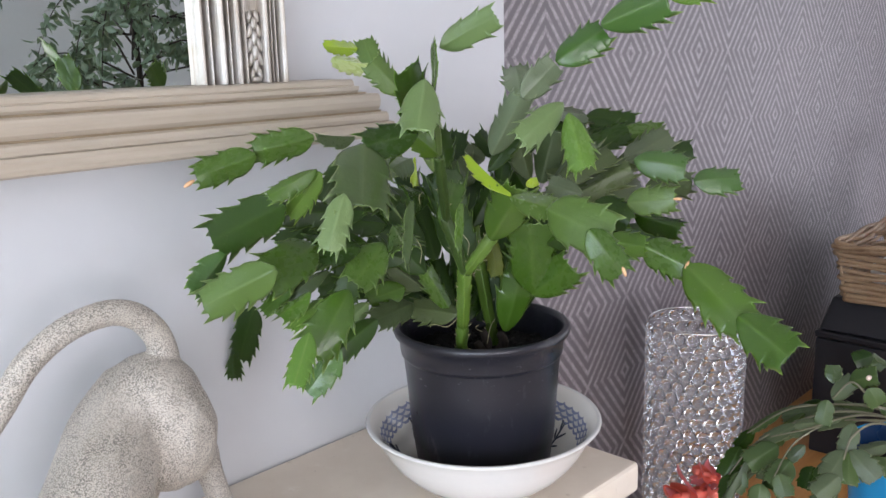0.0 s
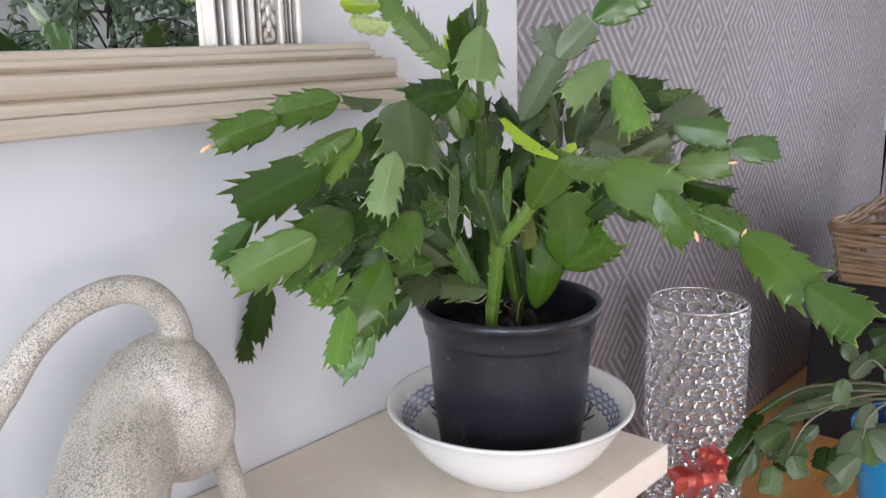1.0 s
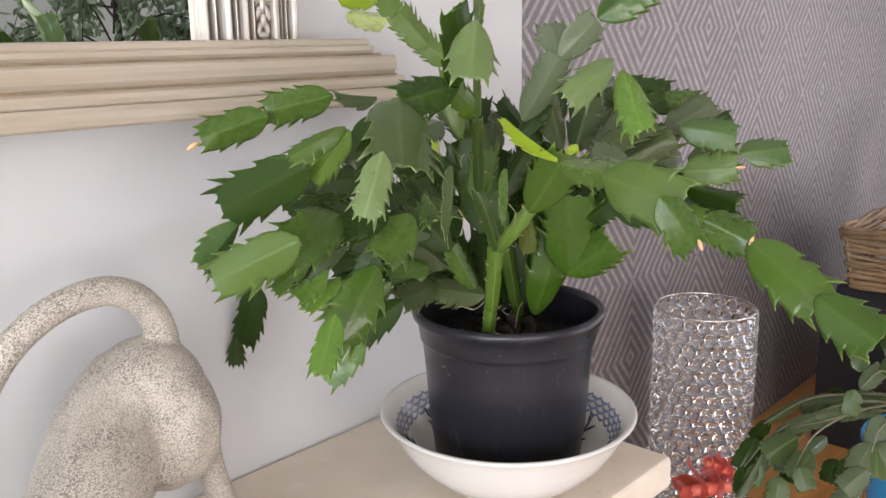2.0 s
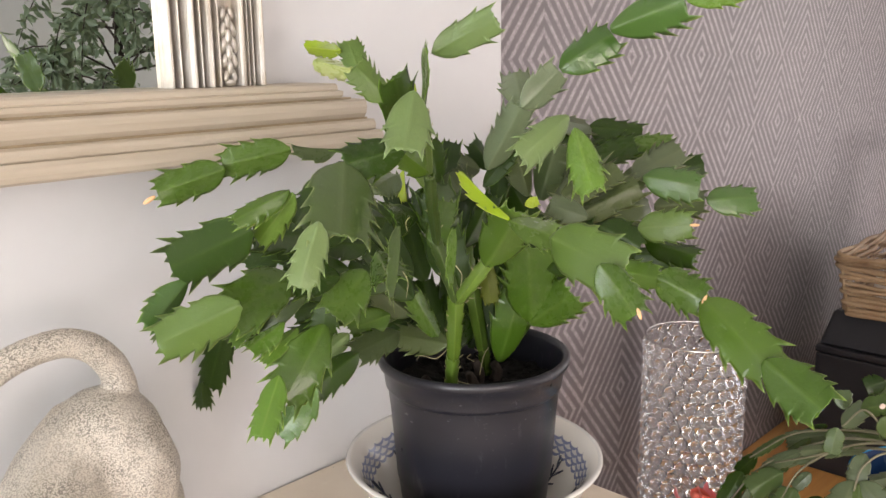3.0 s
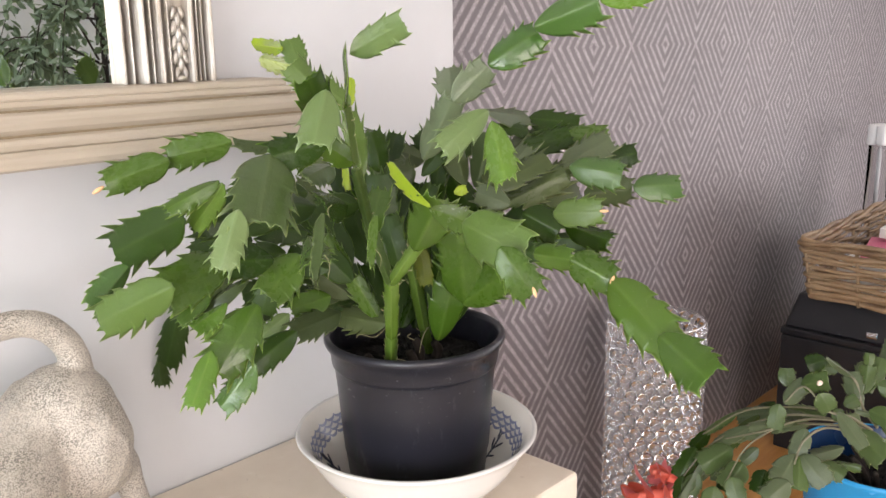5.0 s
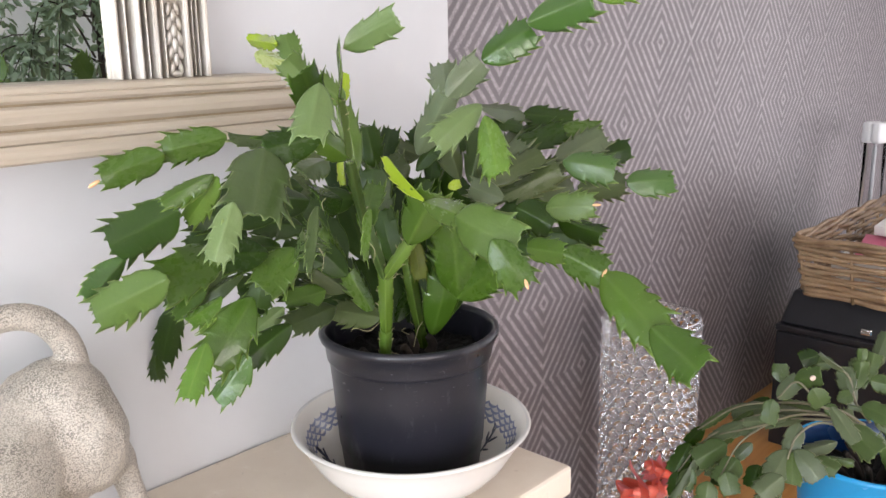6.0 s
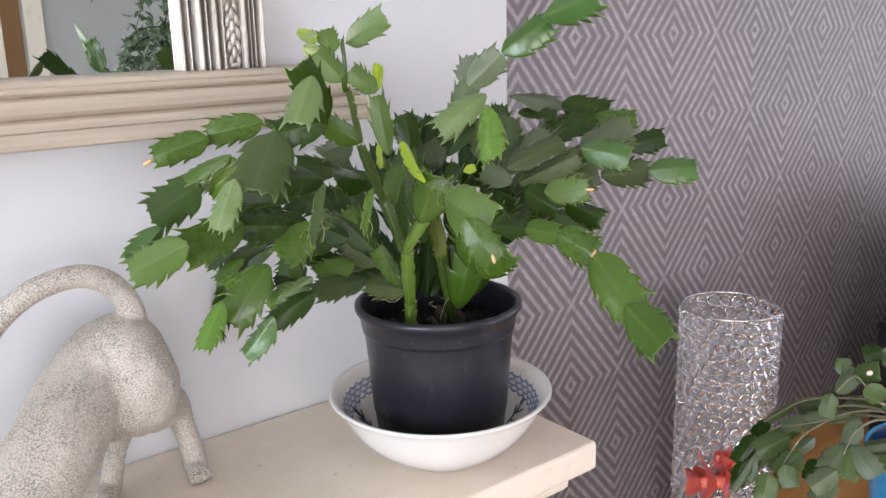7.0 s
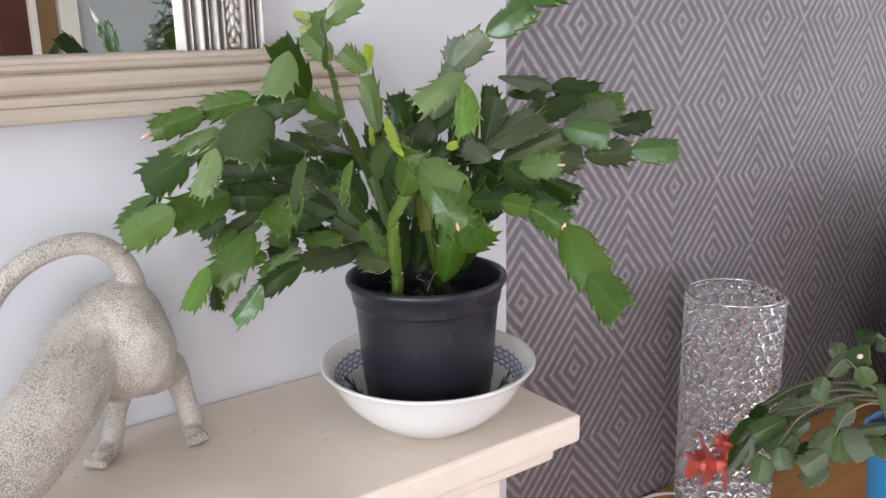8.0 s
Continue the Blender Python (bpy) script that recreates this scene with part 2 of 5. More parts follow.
# The planter's blue darkened to navy: shade inside it, put into the colour
M_BLUE_SHADE = plain("blue glaze in shade", (0.008, 0.035, 0.11), 0.25, vary=0.1)
M_WALL = plain("white emulsion", (0.585, 0.59, 0.595), 0.72, vary=0.02, scale=3, bump=0.05)
M_GREYWALL = plain("pale grey emulsion", (0.385, 0.395, 0.39), 0.75, vary=0.03, scale=3, bump=0.05)
M_CEIL = plain("white ceiling paint", (0.88, 0.88, 0.87), 0.8, vary=0.02)
M_CARPET = plain("beige carpet", (0.42, 0.36, 0.30), 0.9, vary=0.15, scale=40, bump=0.5)
M_TRIM = plain("cream gloss paint", (0.74, 0.68, 0.58), 0.3, vary=0.03)
M_SOIL = plain("potting soil", (0.005, 0.004, 0.003), 0.95, vary=0.6, scale=60, bump=1.0)
M_BARK = plain("brown woody stem", (0.022, 0.014, 0.009), 0.8, vary=0.4, scale=60, bump=0.6)
M_BROWNSTEM = plain("grey-brown stem", (0.20, 0.185, 0.115), 0.6, vary=0.3, scale=50, bump=0.4)
M_BLUE = plain("bright blue glaze", (0.012, 0.30, 0.62), 0.25, vary=0.06)
M_BLACKBOX = plain("black leatherette", (0.010, 0.010, 0.013), 0.42, vary=0.25, scale=20, bump=0.2)
def wicker():
    n = Nodes("brown wicker")
    r, g, f = n.random(), n.noise(14, 4), n.noise(160, 4)
    c = n.mix(r, (0.13, 0.070, 0.036), (0.42, 0.275, 0.155))
    c = n.mix(n.ramp(g, (0.35, (0, 0, 0)), (0.68, (0.75, 0.75, 0.75))), c, (0.50, 0.36, 0.22))
    c = n.mix(n.math("MULTIPLY", f, 0.5), c, (0.13, 0.07, 0.035))
    n.bump(f, 0.4, 0.001)
    return n.done(c, 0.48)


M_WICKER = wicker()
M_CHROME = plain("chrome wire", (0.75, 0.74, 0.73), 0.18, 1.0, vary=0.05)
M_BEAD = glass("crystal bead", 0.0, (0.97, 0.97, 0.98), 1.52)
# Brown, darker than the cream, for the base's hollow and fillet
M_GROOVE_BROWN = plain("brown groove colour", (0.33, 0.26, 0.17), 0.40, vary=0.35, scale=40)
M_PANE = glass("window glass", 0.0)
M_MIRROR = plain("mirror silvering", (0.80, 0.845, 0.825), 0.005, 1.0, vary=0.0, bump=0.0)
M_MIRROR.node_tree.nodes["Principled BSDF"].inputs["Roughness"].default_value = 0.0
for link in list(M_MIRROR.node_tree.nodes["Principled BSDF"].inputs["Roughness"].links):
    M_MIRROR.node_tree.links.remove(link)
M_CORD = plain("white cable sheath", (0.78, 0.77, 0.75), 0.4, vary=0.03)
M_PETAL = plain("coral red petal", (1.0, 0.24, 0.17), 0.38, vary=0.08, scale=30)
M_PETAL_PALE = plain("pale pink petal", (1.0, 0.36, 0.36), 0.38, vary=0.08, scale=30)
M_BUD = plain("peach bud", (0.70, 0.42, 0.22), 0.5, vary=0.25, scale=60)
M_PALEBUD = plain("pale peach bud", (0.80, 0.62, 0.52), 0.5, vary=0.15, scale=60)
M_DRY = plain("withered tip", (0.62, 0.47, 0.38), 0.7, vary=0.2, scale=80)
M_ROOT = plain("dry aerial root", (0.34, 0.31, 0.17), 0.8, vary=0.2)
M_DOOR = plain("dark red mahogany", (0.085, 0.024, 0.016), 0.35, vary=0.25, scale=6)
M_TAN = plain("tan wood", (0.36, 0.20, 0.09), 0.5, vary=0.15, scale=6)
M_GREYPLASTIC = plain("grey rod", (0.36, 0.365, 0.37), 0.4)
M_TUBE = glass("clear glass tube", 0.02, (1, 1, 1), 1.12)
M_WHITE = plain("white wax", (0.82, 0.82, 0.82), 0.5, vary=0.02)
M_PAPER = plain("printed paper", (0.75, 0.74, 0.72), 0.6, vary=0.05)
M_PINK = plain("pink print", (0.75, 0.18, 0.30), 0.5)
M_YELLOW = plain("yellow print", (0.72, 0.42, 0.05), 0.5)
M_FIREBLACK = plain("sooty iron", (0.02, 0.02, 0.02), 0.7)
M_FICUS = leaf_skin("weeping fig leaf", (0.055, 0.085, 0.055), (0.12, 0.165, 0.11), (0.25, 0.30, 0.22), 0.4)
M_TERRACOTTA = plain("terracotta", (0.45, 0.20, 0.11), 0.8)
LEAF = {
    "g": leaf_skin("cactus green", (0.036, 0.086, 0.008), (0.066, 0.130, 0.016), (0.200, 0.290, 0.070)),
    "h": leaf_skin("cactus mid green", (0.070, 0.130, 0.022), (0.103, 0.170, 0.036), (0.230, 0.310, 0.100), 0.30),
    "l": leaf_skin("cactus glossy green", (0.036, 0.104, 0.016), (0.066, 0.146, 0.028), (0.212, 0.294, 0.079), 0.27, 0.35, 0.75),
    # Dark green pads, darkened further so the inner ones hold shade in colour
    "d": leaf_skin("cactus deep green with inner shade", (0.010, 0.032, 0.002), (0.023, 0.057, 0.004), (0.120, 0.210, 0.035), 0.36, 0.35, 0.34),
    "p": leaf_skin("cactus pale green", (0.105, 0.168, 0.050), (0.140, 0.208, 0.072), (0.25, 0.34, 0.15), 0.32),
    "b": leaf_skin("cactus bright green", (0.081, 0.179, 0.021), (0.127, 0.231, 0.036), (0.290, 0.392, 0.095), 0.24),
    "y": leaf_skin("cactus new growth yellow-green", (0.27, 0.42, 0.018), (0.37, 0.50, 0.032), (0.50, 0.53, 0.12)),
    "q": leaf_skin("cactus pale yellow growth", (0.38, 0.48, 0.14), (0.48, 0.56, 0.22), (0.55, 0.60, 0.25)),
    "r": leaf_skin("cactus grey-green", (0.040, 0.066, 0.022), (0.072, 0.098, 0.034), (0.165, 0.205, 0.075), 0.36, 0.35, 0.40),
    "s": leaf_skin("cactus stem green", (0.080, 0.155, 0.020), (0.115, 0.195, 0.030), (0.230, 0.300, 0.075), 0.32),
    "t": leaf_skin("cactus dark stem green", (0.036, 0.072, 0.012), (0.058, 0.098, 0.018), (0.150, 0.200, 0.050), 0.36),
    "x": leaf_skin("cactus pale grey-green", (0.105, 0.150, 0.075), (0.145, 0.190, 0.100), (0.24, 0.30, 0.16), 0.30, 0.35, 0.70),
    "o": leaf_skin("cactus olive", (0.062, 0.080, 0.008), (0.085, 0.102, 0.011), (0.12, 0.13, 0.02), 0.55, 0.30, 0.20),
    "w": leaf_skin("cactus dull green", (0.066, 0.094, 0.045), (0.112, 0.142, 0.070), (0.22, 0.235, 0.115), 0.38),
    # Darker copy of the dull green, with shade included in the colour
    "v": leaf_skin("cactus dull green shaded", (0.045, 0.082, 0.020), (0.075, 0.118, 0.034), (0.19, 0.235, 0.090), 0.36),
}


# ---- builders ----
def mesh_of(bm, name, material, smooth=False):
    me = bpy.data.meshes.new(name)
    bmesh.ops.recalc_face_normals(bm, faces=bm.faces)
    bm.to_mesh(me)
    bm.free()
    if smooth:
        for p in me.polygons:
            p.use_smooth = True
    me.materials.append(material)
    return me


def part(name, bm, material, parent=None, label="", smooth=False):
    ob = new(name, mesh_of(bm, name, material, smooth))
    ob.parent = parent
    return tagged(ob, label=label)


def thing(name, at=(0, 0, 0), label="", category="", group="", kind=""):
    ob = new(name)
    ob.location = at
    ob.empty_display_size = 0.05
    bpy.context.view_layer.update()
    return tagged(ob, label, category, group, kind)


def box(bm, x0, x1, y0, y1, z0, z1, bevel=0.0, seg=2):
    r = bmesh.ops.create_cube(bm, size=1.0, matrix=Matrix.Translation(((x0 + x1) / 2, (y0 + y1) / 2, (z0 + z1) / 2)) @ Matrix.Diagonal((x1 - x0, y1 - y0, z1 - z0, 1)))
    if bevel:
        es = {e for v in r["verts"] for e in v.link_edges}
        bmesh.ops.bevel(bm, geom=list(es), offset=bevel, segments=seg, profile=0.6, affect="EDGES", clamp_overlap=True)
    return bm


def boxed(x0, x1, y0, y1, z0, z1, bevel=0.0, seg=2):
    return box(bmesh.new(), x0, x1, y0, y1, z0, z1, bevel, seg)


def lathe(profile, steps=64, wobble=0.0, close=False):
    bm = bmesh.new()
    rings = []
    for r, z in profile:
        rings.append([bm.verts.new((r * math.cos(a) * (1 + wobble * math.sin(2 * a + z * 9)), r * math.sin(a) * (1 + wobble * math.cos(3 * a)), z))
                      for a in (2 * math.pi * i / steps for i in range(steps))])
    for a, b in zip(rings, rings[1:]):
        for i in range(steps):
            j = (i + 1) % steps
            bm.faces.new((a[i], a[j], b[j], b[i]))
    if close:
        bm.faces.new(rings[0][::-1])
        bm.faces.new(rings[-1])
    return bm


def tube(points, radii, sides=10, bm=None, caps=True):
    """A round tube along points; radii: one for all, or one each."""
    bm = bm or bmesh.new()
    pts = [Vector(p) for p in points]
    rad = radii if isinstance(radii, (list, tuple)) else [radii] * len(pts)
    rings, up = [], None
    for i, p in enumerate(pts):
        d = (pts[min(i + 1, len(pts) - 1)] - pts[max(i - 1, 0)]).normalized()
        if up is None:
            up = d.orthogonal().normalized()
        up = (up - d * up.dot(d)).normalized()
        side = d.cross(up)
        rings.append([bm.verts.new(p + (up * math.cos(a) + side * math.sin(a)) * rad[i]) for a in (2 * math.pi * k / sides for k in range(sides))])
    for a, b in zip(rings, rings[1:]):
        for k in range(sides):
            bm.faces.new((a[k], a[(k + 1) % sides], b[(k + 1) % sides], b[k]))
    if caps:
        bm.faces.new(rings[0][::-1])
        bm.faces.new(rings[-1])
    return bm


def curve_points(points, n):
    """A smooth line of n points through the given ones."""
    p = [Vector(q) for q in points]
    p = [2 * p[0] - p[1]] + p + [2 * p[-1] - p[-2]]
    out = []
    for i in range(n):
        t = i / (n - 1) * (len(p) - 3)
        k = min(int(t), len(p) - 4)
        t -= k
        a, b, c, d = p[k:k + 4]
        out.append(0.5 * (2 * b + (c - a) * t + (2 * a - 5 * b + 4 * c - d) * t * t + (3 * b - a - 3 * c + d) * t ** 3))
    return out


def sphere(bm, at, r, stretch=(1, 1, 1), div=2, turn=None):
    m = Matrix.Translation(at) @ (turn or Matrix()) @ Matrix.Diagonal((r * stretch[0], r * stretch[1], r * stretch[2], 1))
    bmesh.ops.create_icosphere(bm, subdivisions=div, radius=1, matrix=m)
    return bm


def profile_bar(profile, ends, axis="x"):
    """A moulding: profile points (out, height) swept along the bar; ends gives each point its two end coordinates."""
    bm = bmesh.new()
    a = [bm.verts.new((e[0], y, z)) for (y, z), e in zip(profile, ends)]
    b = [bm.verts.new((e[1], y, z)) for (y, z), e in zip(profile, ends)]
    n = len(profile)
    for i in range(n):
        j = (i + 1) % n
        bm.faces.new((a[i], a[j], b[j], b[i]))
    bm.faces.new(a[::-1])
    bm.faces.new(b)
    return bm


def setting(name, bm, material, label, category, smooth=False):
    return tagged(part(name, bm, material, None, "", smooth), label, category, kind="structure")


def wall_with_holes(axis, at, thick, span, holes, z1, name, label, material=None):
    """A wall across x or y with rectangular holes (from, to, z from, z to)."""
    bm = bmesh.new()
    cuts = sorted({span[0], span[1], *(h[0] for h in holes), *(h[1] for h in holes)})
    for a, b in zip(cuts, cuts[1:]):
        hole = [h for h in holes if h[0] <= a and b <= h[1]]
        spans = [(0, z1)] if not hole else [(0, hole[0][2]), (hole[0][3], z1)]
        for c, d in spans:
            if d - c > 0.001:
                lo, hi = min(at, at + thick), max(at, at + thick)
                box(bm, *((a, b, lo, hi) if axis == "x" else (lo, hi, a, b)), c, d)
    bmesh.ops.remove_doubles(bm, verts=bm.verts, dist=0.0005)
    return setting(name, bm, material or M_WALL, label, "wall")


# ---- the room ----
setting("floor", boxed(X0 - 0.2, X1 + 0.2, Y0 - 0.2, ALCOVE_Y + 0.2, -0.1, 0.0), M_CARPET, "beige carpet over the whole room", "floor")
setting("ceiling", boxed(X0 - 0.2, X1 + 0.2, Y0 - 0.2, ALCOVE_Y + 0.2, CEIL, CEIL + 0.1), M_CEIL, "plain white painted ceiling", "ceiling")
setting("wall_alcove", boxed(CORNER_X - 0.05, X1 + 0.2, ALCOVE_Y, ALCOVE_Y + 0.15, 0, CEIL), M_WALLPAPER,
        "taupe wallpaper with pale concentric diamonds on the alcove wall", "wall")
setting("wall_alcove_far", boxed(X0 - 0.2, -0.95, ALCOVE_Y, ALCOVE_Y + 0.15, 0, CEIL), M_WALL, "white painted alcove wall", "wall")
setting("chimney_breast", boxed(-1.0, CORNER_X, WALL_Y, ALCOVE_Y - 0.001, 0, CEIL, 0.002, 1), M_WALL, "white painted chimney breast wall", "wall")
wall_with_holes("x", Y0, -0.15, (X0 - 0.2, X1 + 0.2), [BACK_WIN, (0.42, 1.36, 0.0, 2.06), FAR_FILL], CEIL, "wall_back", "pale grey wall with a window, an added light opening and a doorway", M_GREYWALL)
wall_with_holes("y", X0, -0.15, (Y0, ALCOVE_Y), [SIDE_WIN], CEIL, "wall_side", "white wall with a wide window")
wall_with_holes("y", X1, 0.15, (Y0, ALCOVE_Y), [END_WIN], CEIL, "wall_end", "white end wall with a wide window")


def window(name, axis, win, at, label):
    w = thing(name, (0, 0, 0), label, "window", kind="structure")
    a, b, c, d = win

    def piece(pname, u0, u1, z0, z1, depth, material, lab=""):
        lo, hi = at - depth / 2, at + depth / 2
        bm = boxed(*((u0, u1, lo, hi) if axis == "x" else (lo, hi, u0, u1)), z0, z1, 0.004, 1)
        return part(pname, bm, material, w, lab)

    piece("window_frame", a, a + 0.06, c, d, 0.08, M_TRIM)
    piece("window_frame", b - 0.06, b, c, d, 0.08, M_TRIM)
    piece("window_frame", a + 0.06, b - 0.06, c, c + 0.06, 0.08, M_TRIM)
    piece("window_frame", a + 0.06, b - 0.06, d - 0.06, d, 0.08, M_TRIM)
    m = (a + b) / 2
    piece("window_mullion", m - 0.03, m + 0.03, c + 0.06, d - 0.06, 0.07, M_TRIM)
    for u0, u1 in ((a + 0.06, m - 0.03), (m + 0.03, b - 0.06)):
        p = piece("pane", u0, u1, c + 0.06, d - 0.06, 0.006, M_PANE)
        p.visible_shadow = False
    return w


window("window_1", "x", BACK_WIN, Y0 - 0.09, "wide white-framed window in the back wall")
window("window_2", "y", SIDE_WIN, X0 - 0.09, "wide white-framed window in the side wall")

window("window_3", "y", END_WIN, X1 + 0.09, "wide white-framed window in the end wall")

# Frame around the added fill lamp, not a known window
window("fill_opening", "x", FAR_FILL, Y0 - 0.09, "added low opening for the far fill light, framed like a window")

door = thing("door_1", (0.9, Y0, 0), "dark mahogany door in a cream frame, closed", "door", kind="structure")


def door_part(name, x0, x1, y0, y1, z0, z1, material, label="", bevel=0.004):
    ob = part(name, boxed(x0 - 0.9, x1 - 0.9, y0 - Y0, y1 - Y0, z0, z1, bevel), material, door, label)
    return ob


door_part("door_leaf", 0.42, 1.21, Y0 - 0.10, Y0 - 0.05, 0.0, 2.04, M_DOOR, "dark red mahogany leaf")
door_part("door_post", 1.21, 1.245, Y0 - 0.10, Y0 + 0.012, 0.0, 2.06, M_TRIM, "cream painted post")
door_part("side_panel", 1.245, 1.36, Y0 - 0.10, Y0 - 0.06, 0.0, 2.06, M_TAN, "tan wooden side panel")
door_part("architrave", 1.36, 1.455, Y0 + 0.001, Y0 + 0.022, 0.0, 2.12, M_TRIM)
door_part("architrave", 0.355, 0.42, Y0 + 0.001, Y0 + 0.022, 0.0, 2.12, M_TRIM)
door_part("architrave", 0.42, 1.36, Y0 + 0.001, Y0 + 0.022, 2.06, 2.12, M_TRIM)
for zz in (0.25, 1.1):
    door_part("door_panel", 0.52, 1.06, Y0 - 0.052, Y0 - 0.042, zz, zz + 0.72, M_DOOR, bevel=0.006)
door_part("door_handle", 0.46, 0.49, Y0 - 0.05, Y0 - 0.01, 1.0, 1.12, M_CHROME, "chrome handle")

setting("baseboard", boxed(CORNER_X + 0.002, X1, ALCOVE_Y - 0.016, ALCOVE_Y - 0.001, 0, 0.12, 0.004), M_TRIM, "cream painted skirting board", "baseboard")

# ---- fireplace ----
fire = thing("fireplace", (0, WALL_Y, 0), "cream marble fireplace surround with a stepped mantel shelf", "fireplace")


def fire_part(name, x0, x1, y0, y1, z0, z1, material=M_MARBLE, bevel=0.004, label=""):
    return part(name, boxed(x0, x1, y0 - WALL_Y, y1 - WALL_Y, z0, z1, bevel, 3), material, fire, label, False)


fire_part("mantel_shelf", -0.853, 0.853, 0.508, WALL_Y - 0.001, SHELF - 0.038, SHELF, bevel=0.007, label="cream marble shelf with softened edges")
fire_part("shelf_moulding", -0.832, 0.832, 0.532, WALL_Y - 0.001, SHELF - 0.068, SHELF - 0.039, bevel=0.010)
fire_part("frieze", -0.74, 0.74, 0.60, WALL_Y - 0.001, 0.84, SHELF - 0.069)
for s in (-1, 1):
    a, b = sorted((s * 0.762, s * 0.58))
    fire_part("corbel", a, b, 0.556, 0.599, 0.90, SHELF - 0.069, bevel=0.008)
    fire_part("leg", a, b, 0.62, WALL_Y - 0.001, 0.0, 0.839, bevel=0.005)
fire_part("fireback", -0.579, 0.579, 0.80, WALL_Y - 0.001, 0.0, 0.839, M_FIREBLACK, 0.002, "sooty black fireback")
fire_part("hearth", -0.86, 0.86, 0.30, 0.615, 0.0, 0.04)

# ---- overmantel mirror ----
mirror = thing("overmantel_mirror", (0, WALL_Y, 1.48), "overmantel mirror with fluted silver posts on a cream moulded base", "mirror")


def on_mirror(name, bm, material, label="", smooth=False, parent=None):
    bm.transform(Matrix.Translation((0, -WALL_Y, -1.48)))
    return part(name, bm, material, parent or mirror, label, smooth)


BACK = WALL_Y - 0.001


def moulding(name, pts, half_at, material=M_CREAM):
    """pts: (out from the wall's face, height); the ends step in with the height."""
    prof = [(BACK, pts[0][1])] + [(WALL_Y - o, z) for o, z in pts] + [(BACK, pts[-1][1])]
    half = [half_at(z) for _, z in prof]
    return on_mirror(name, profile_bar(prof, [(-h, h) for h in half]), material)


moulding("base_rail", [(0.058, 1.486), (0.070, 1.4872), (0.0738, 1.4895), (0.0745, 1.494), (0.073, 1.500), (0.070, 1.504)], lambda z: 0.716)
moulding("base_bead", [(0.0665, 1.5042), (0.0678, 1.506), (0.0682, 1.5095), (0.0670, 1.5135), (0.0645, 1.5155)], lambda z: 0.710)
moulding("base_hollow", [(0.0625, 1.5157), (0.0618, 1.5168), (0.0625, 1.5180)], lambda z: 0.703, M_GROOVE_BROWN)
moulding("base_board", [(0.0630, 1.5182), (0.0668, 1.5225), (0.068, 1.529), (0.067, 1.535), (0.064, 1.5372)], lambda z: 0.698)
moulding("base_fillet", [(0.0605, 1.5374), (0.061, 1.5395)], lambda z: 0.682, M_GROOVE_BROWN)
moulding("base_cap", [(0.062, 1.5397), (0.065, 1.5425), (0.0655, 1.5465), (0.0632, 1.5475), (0.0640, 1.5490), (0.0630, 1.5525), (0.060, 1.5545)], lambda z: 0.668 if z < 1.547 else 0.662)

TOP = 2.24
def beads(x, widths, gap=0.0030):
    """Half-round beads side by side, with flat grooves between them: (across, out)."""
    out = []
    for w in widths:
        base = 0.030 - 0.0145 * max(0.0, 1 - (x + w / 2) / 0.030)
        out += [(x + w * (0.5 - 0.5 * math.cos(a)), base + (0.004 + 0.75 * w) * math.sin(a)) for a in (math.pi * k / 8 for k in range(9))]
        out.append((x + w + gap * 0.5, base - 0.0030))
        x += w + gap
    return out


FLUTES = [(0.0, 0.0155)] + beads(0.0008, (0.0085, 0.0045, 0.0105, 0.0040, 0.0095, 0.0060)) + [(0.0630, 0.0285), (0.0800, 0.0285)] + beads(0.0805, (0.0095, 0.0032, 0.0032, 0.0100)) + [(0.117, 0.026)]


def post(side):
    bm = bmesh.new()
    prof = [(0.491 + 0.88 * x, WALL_Y - o) for x, o in FLUTES]
    prof = [(prof[0][0], BACK)] + prof + [(prof[-1][0], BACK)]
    lo = [bm.verts.new((side * x, y, 1.5548)) for x, y in prof]
    hi = [bm.verts.new((side * x, y, TOP)) for x, y in prof]
    for i in range(len(prof) - 1):
        bm.faces.new((lo[i], lo[i + 1], hi[i + 1], hi[i]))
    bm.faces.new(lo)
    bm.faces.new(hi[::-1])
    p = on_mirror("post", bm, M_GILT, "fluted silver-leaf post")
    cx = side * (0.491 + 0.88 * 0.0708)
    for k in range(9):
        z = 1.5650 + k * 0.0073
        taper = 0.75 + 0.25 * math.sin(math.pi * (k + 0.6) / 9.2)
        for s in ((-1, 1) if k % 2 == 0 else (-0.15,)):
            b = sphere(bmesh.new(), (cx + s * 0.0056 * taper, WALL_Y - 0.0325 - 0.002 * (abs(s) < 0.5), z), 0.0044 * taper, (0.85, 0.9, 2.0), 2, pose(0, 0, 0, 0, -s * 14, 0))
            on_mirror("husk", b, M_GILT, smooth=True, parent=p)
    b = sphere(bmesh.new(), (cx, WALL_Y - 0.032, 1.5585), 0.0048, (1.4, 0.9, 0.8), 2)
    on_mirror("husk", b, M_GILT, smooth=True, parent=p)


post(1)
post(-1)
on_mirror("top_rail", boxed(-0.62, 0.62, WALL_Y - 0.06, BACK, TOP + 0.001, TOP + 0.12, 0.008, 3), M_GILT)
on_mirror("mirror_glass", boxed(-0.492, 0.492, WALL_Y - 0.014, WALL_Y - 0.010, 1.5548, TOP), M_MIRROR, "clear mirror glass")
on_mirror("backing_board", boxed(-0.492, 0.492, WALL_Y - 0.0095, BACK, 1.5548, TOP), M_TAN)


# ---- stone cat ----
def cat():
    bm = bmesh.new()

    def limb(points, radii, n=14, flat=(1, 1, 1)):
        pts = curve_points(points, n)
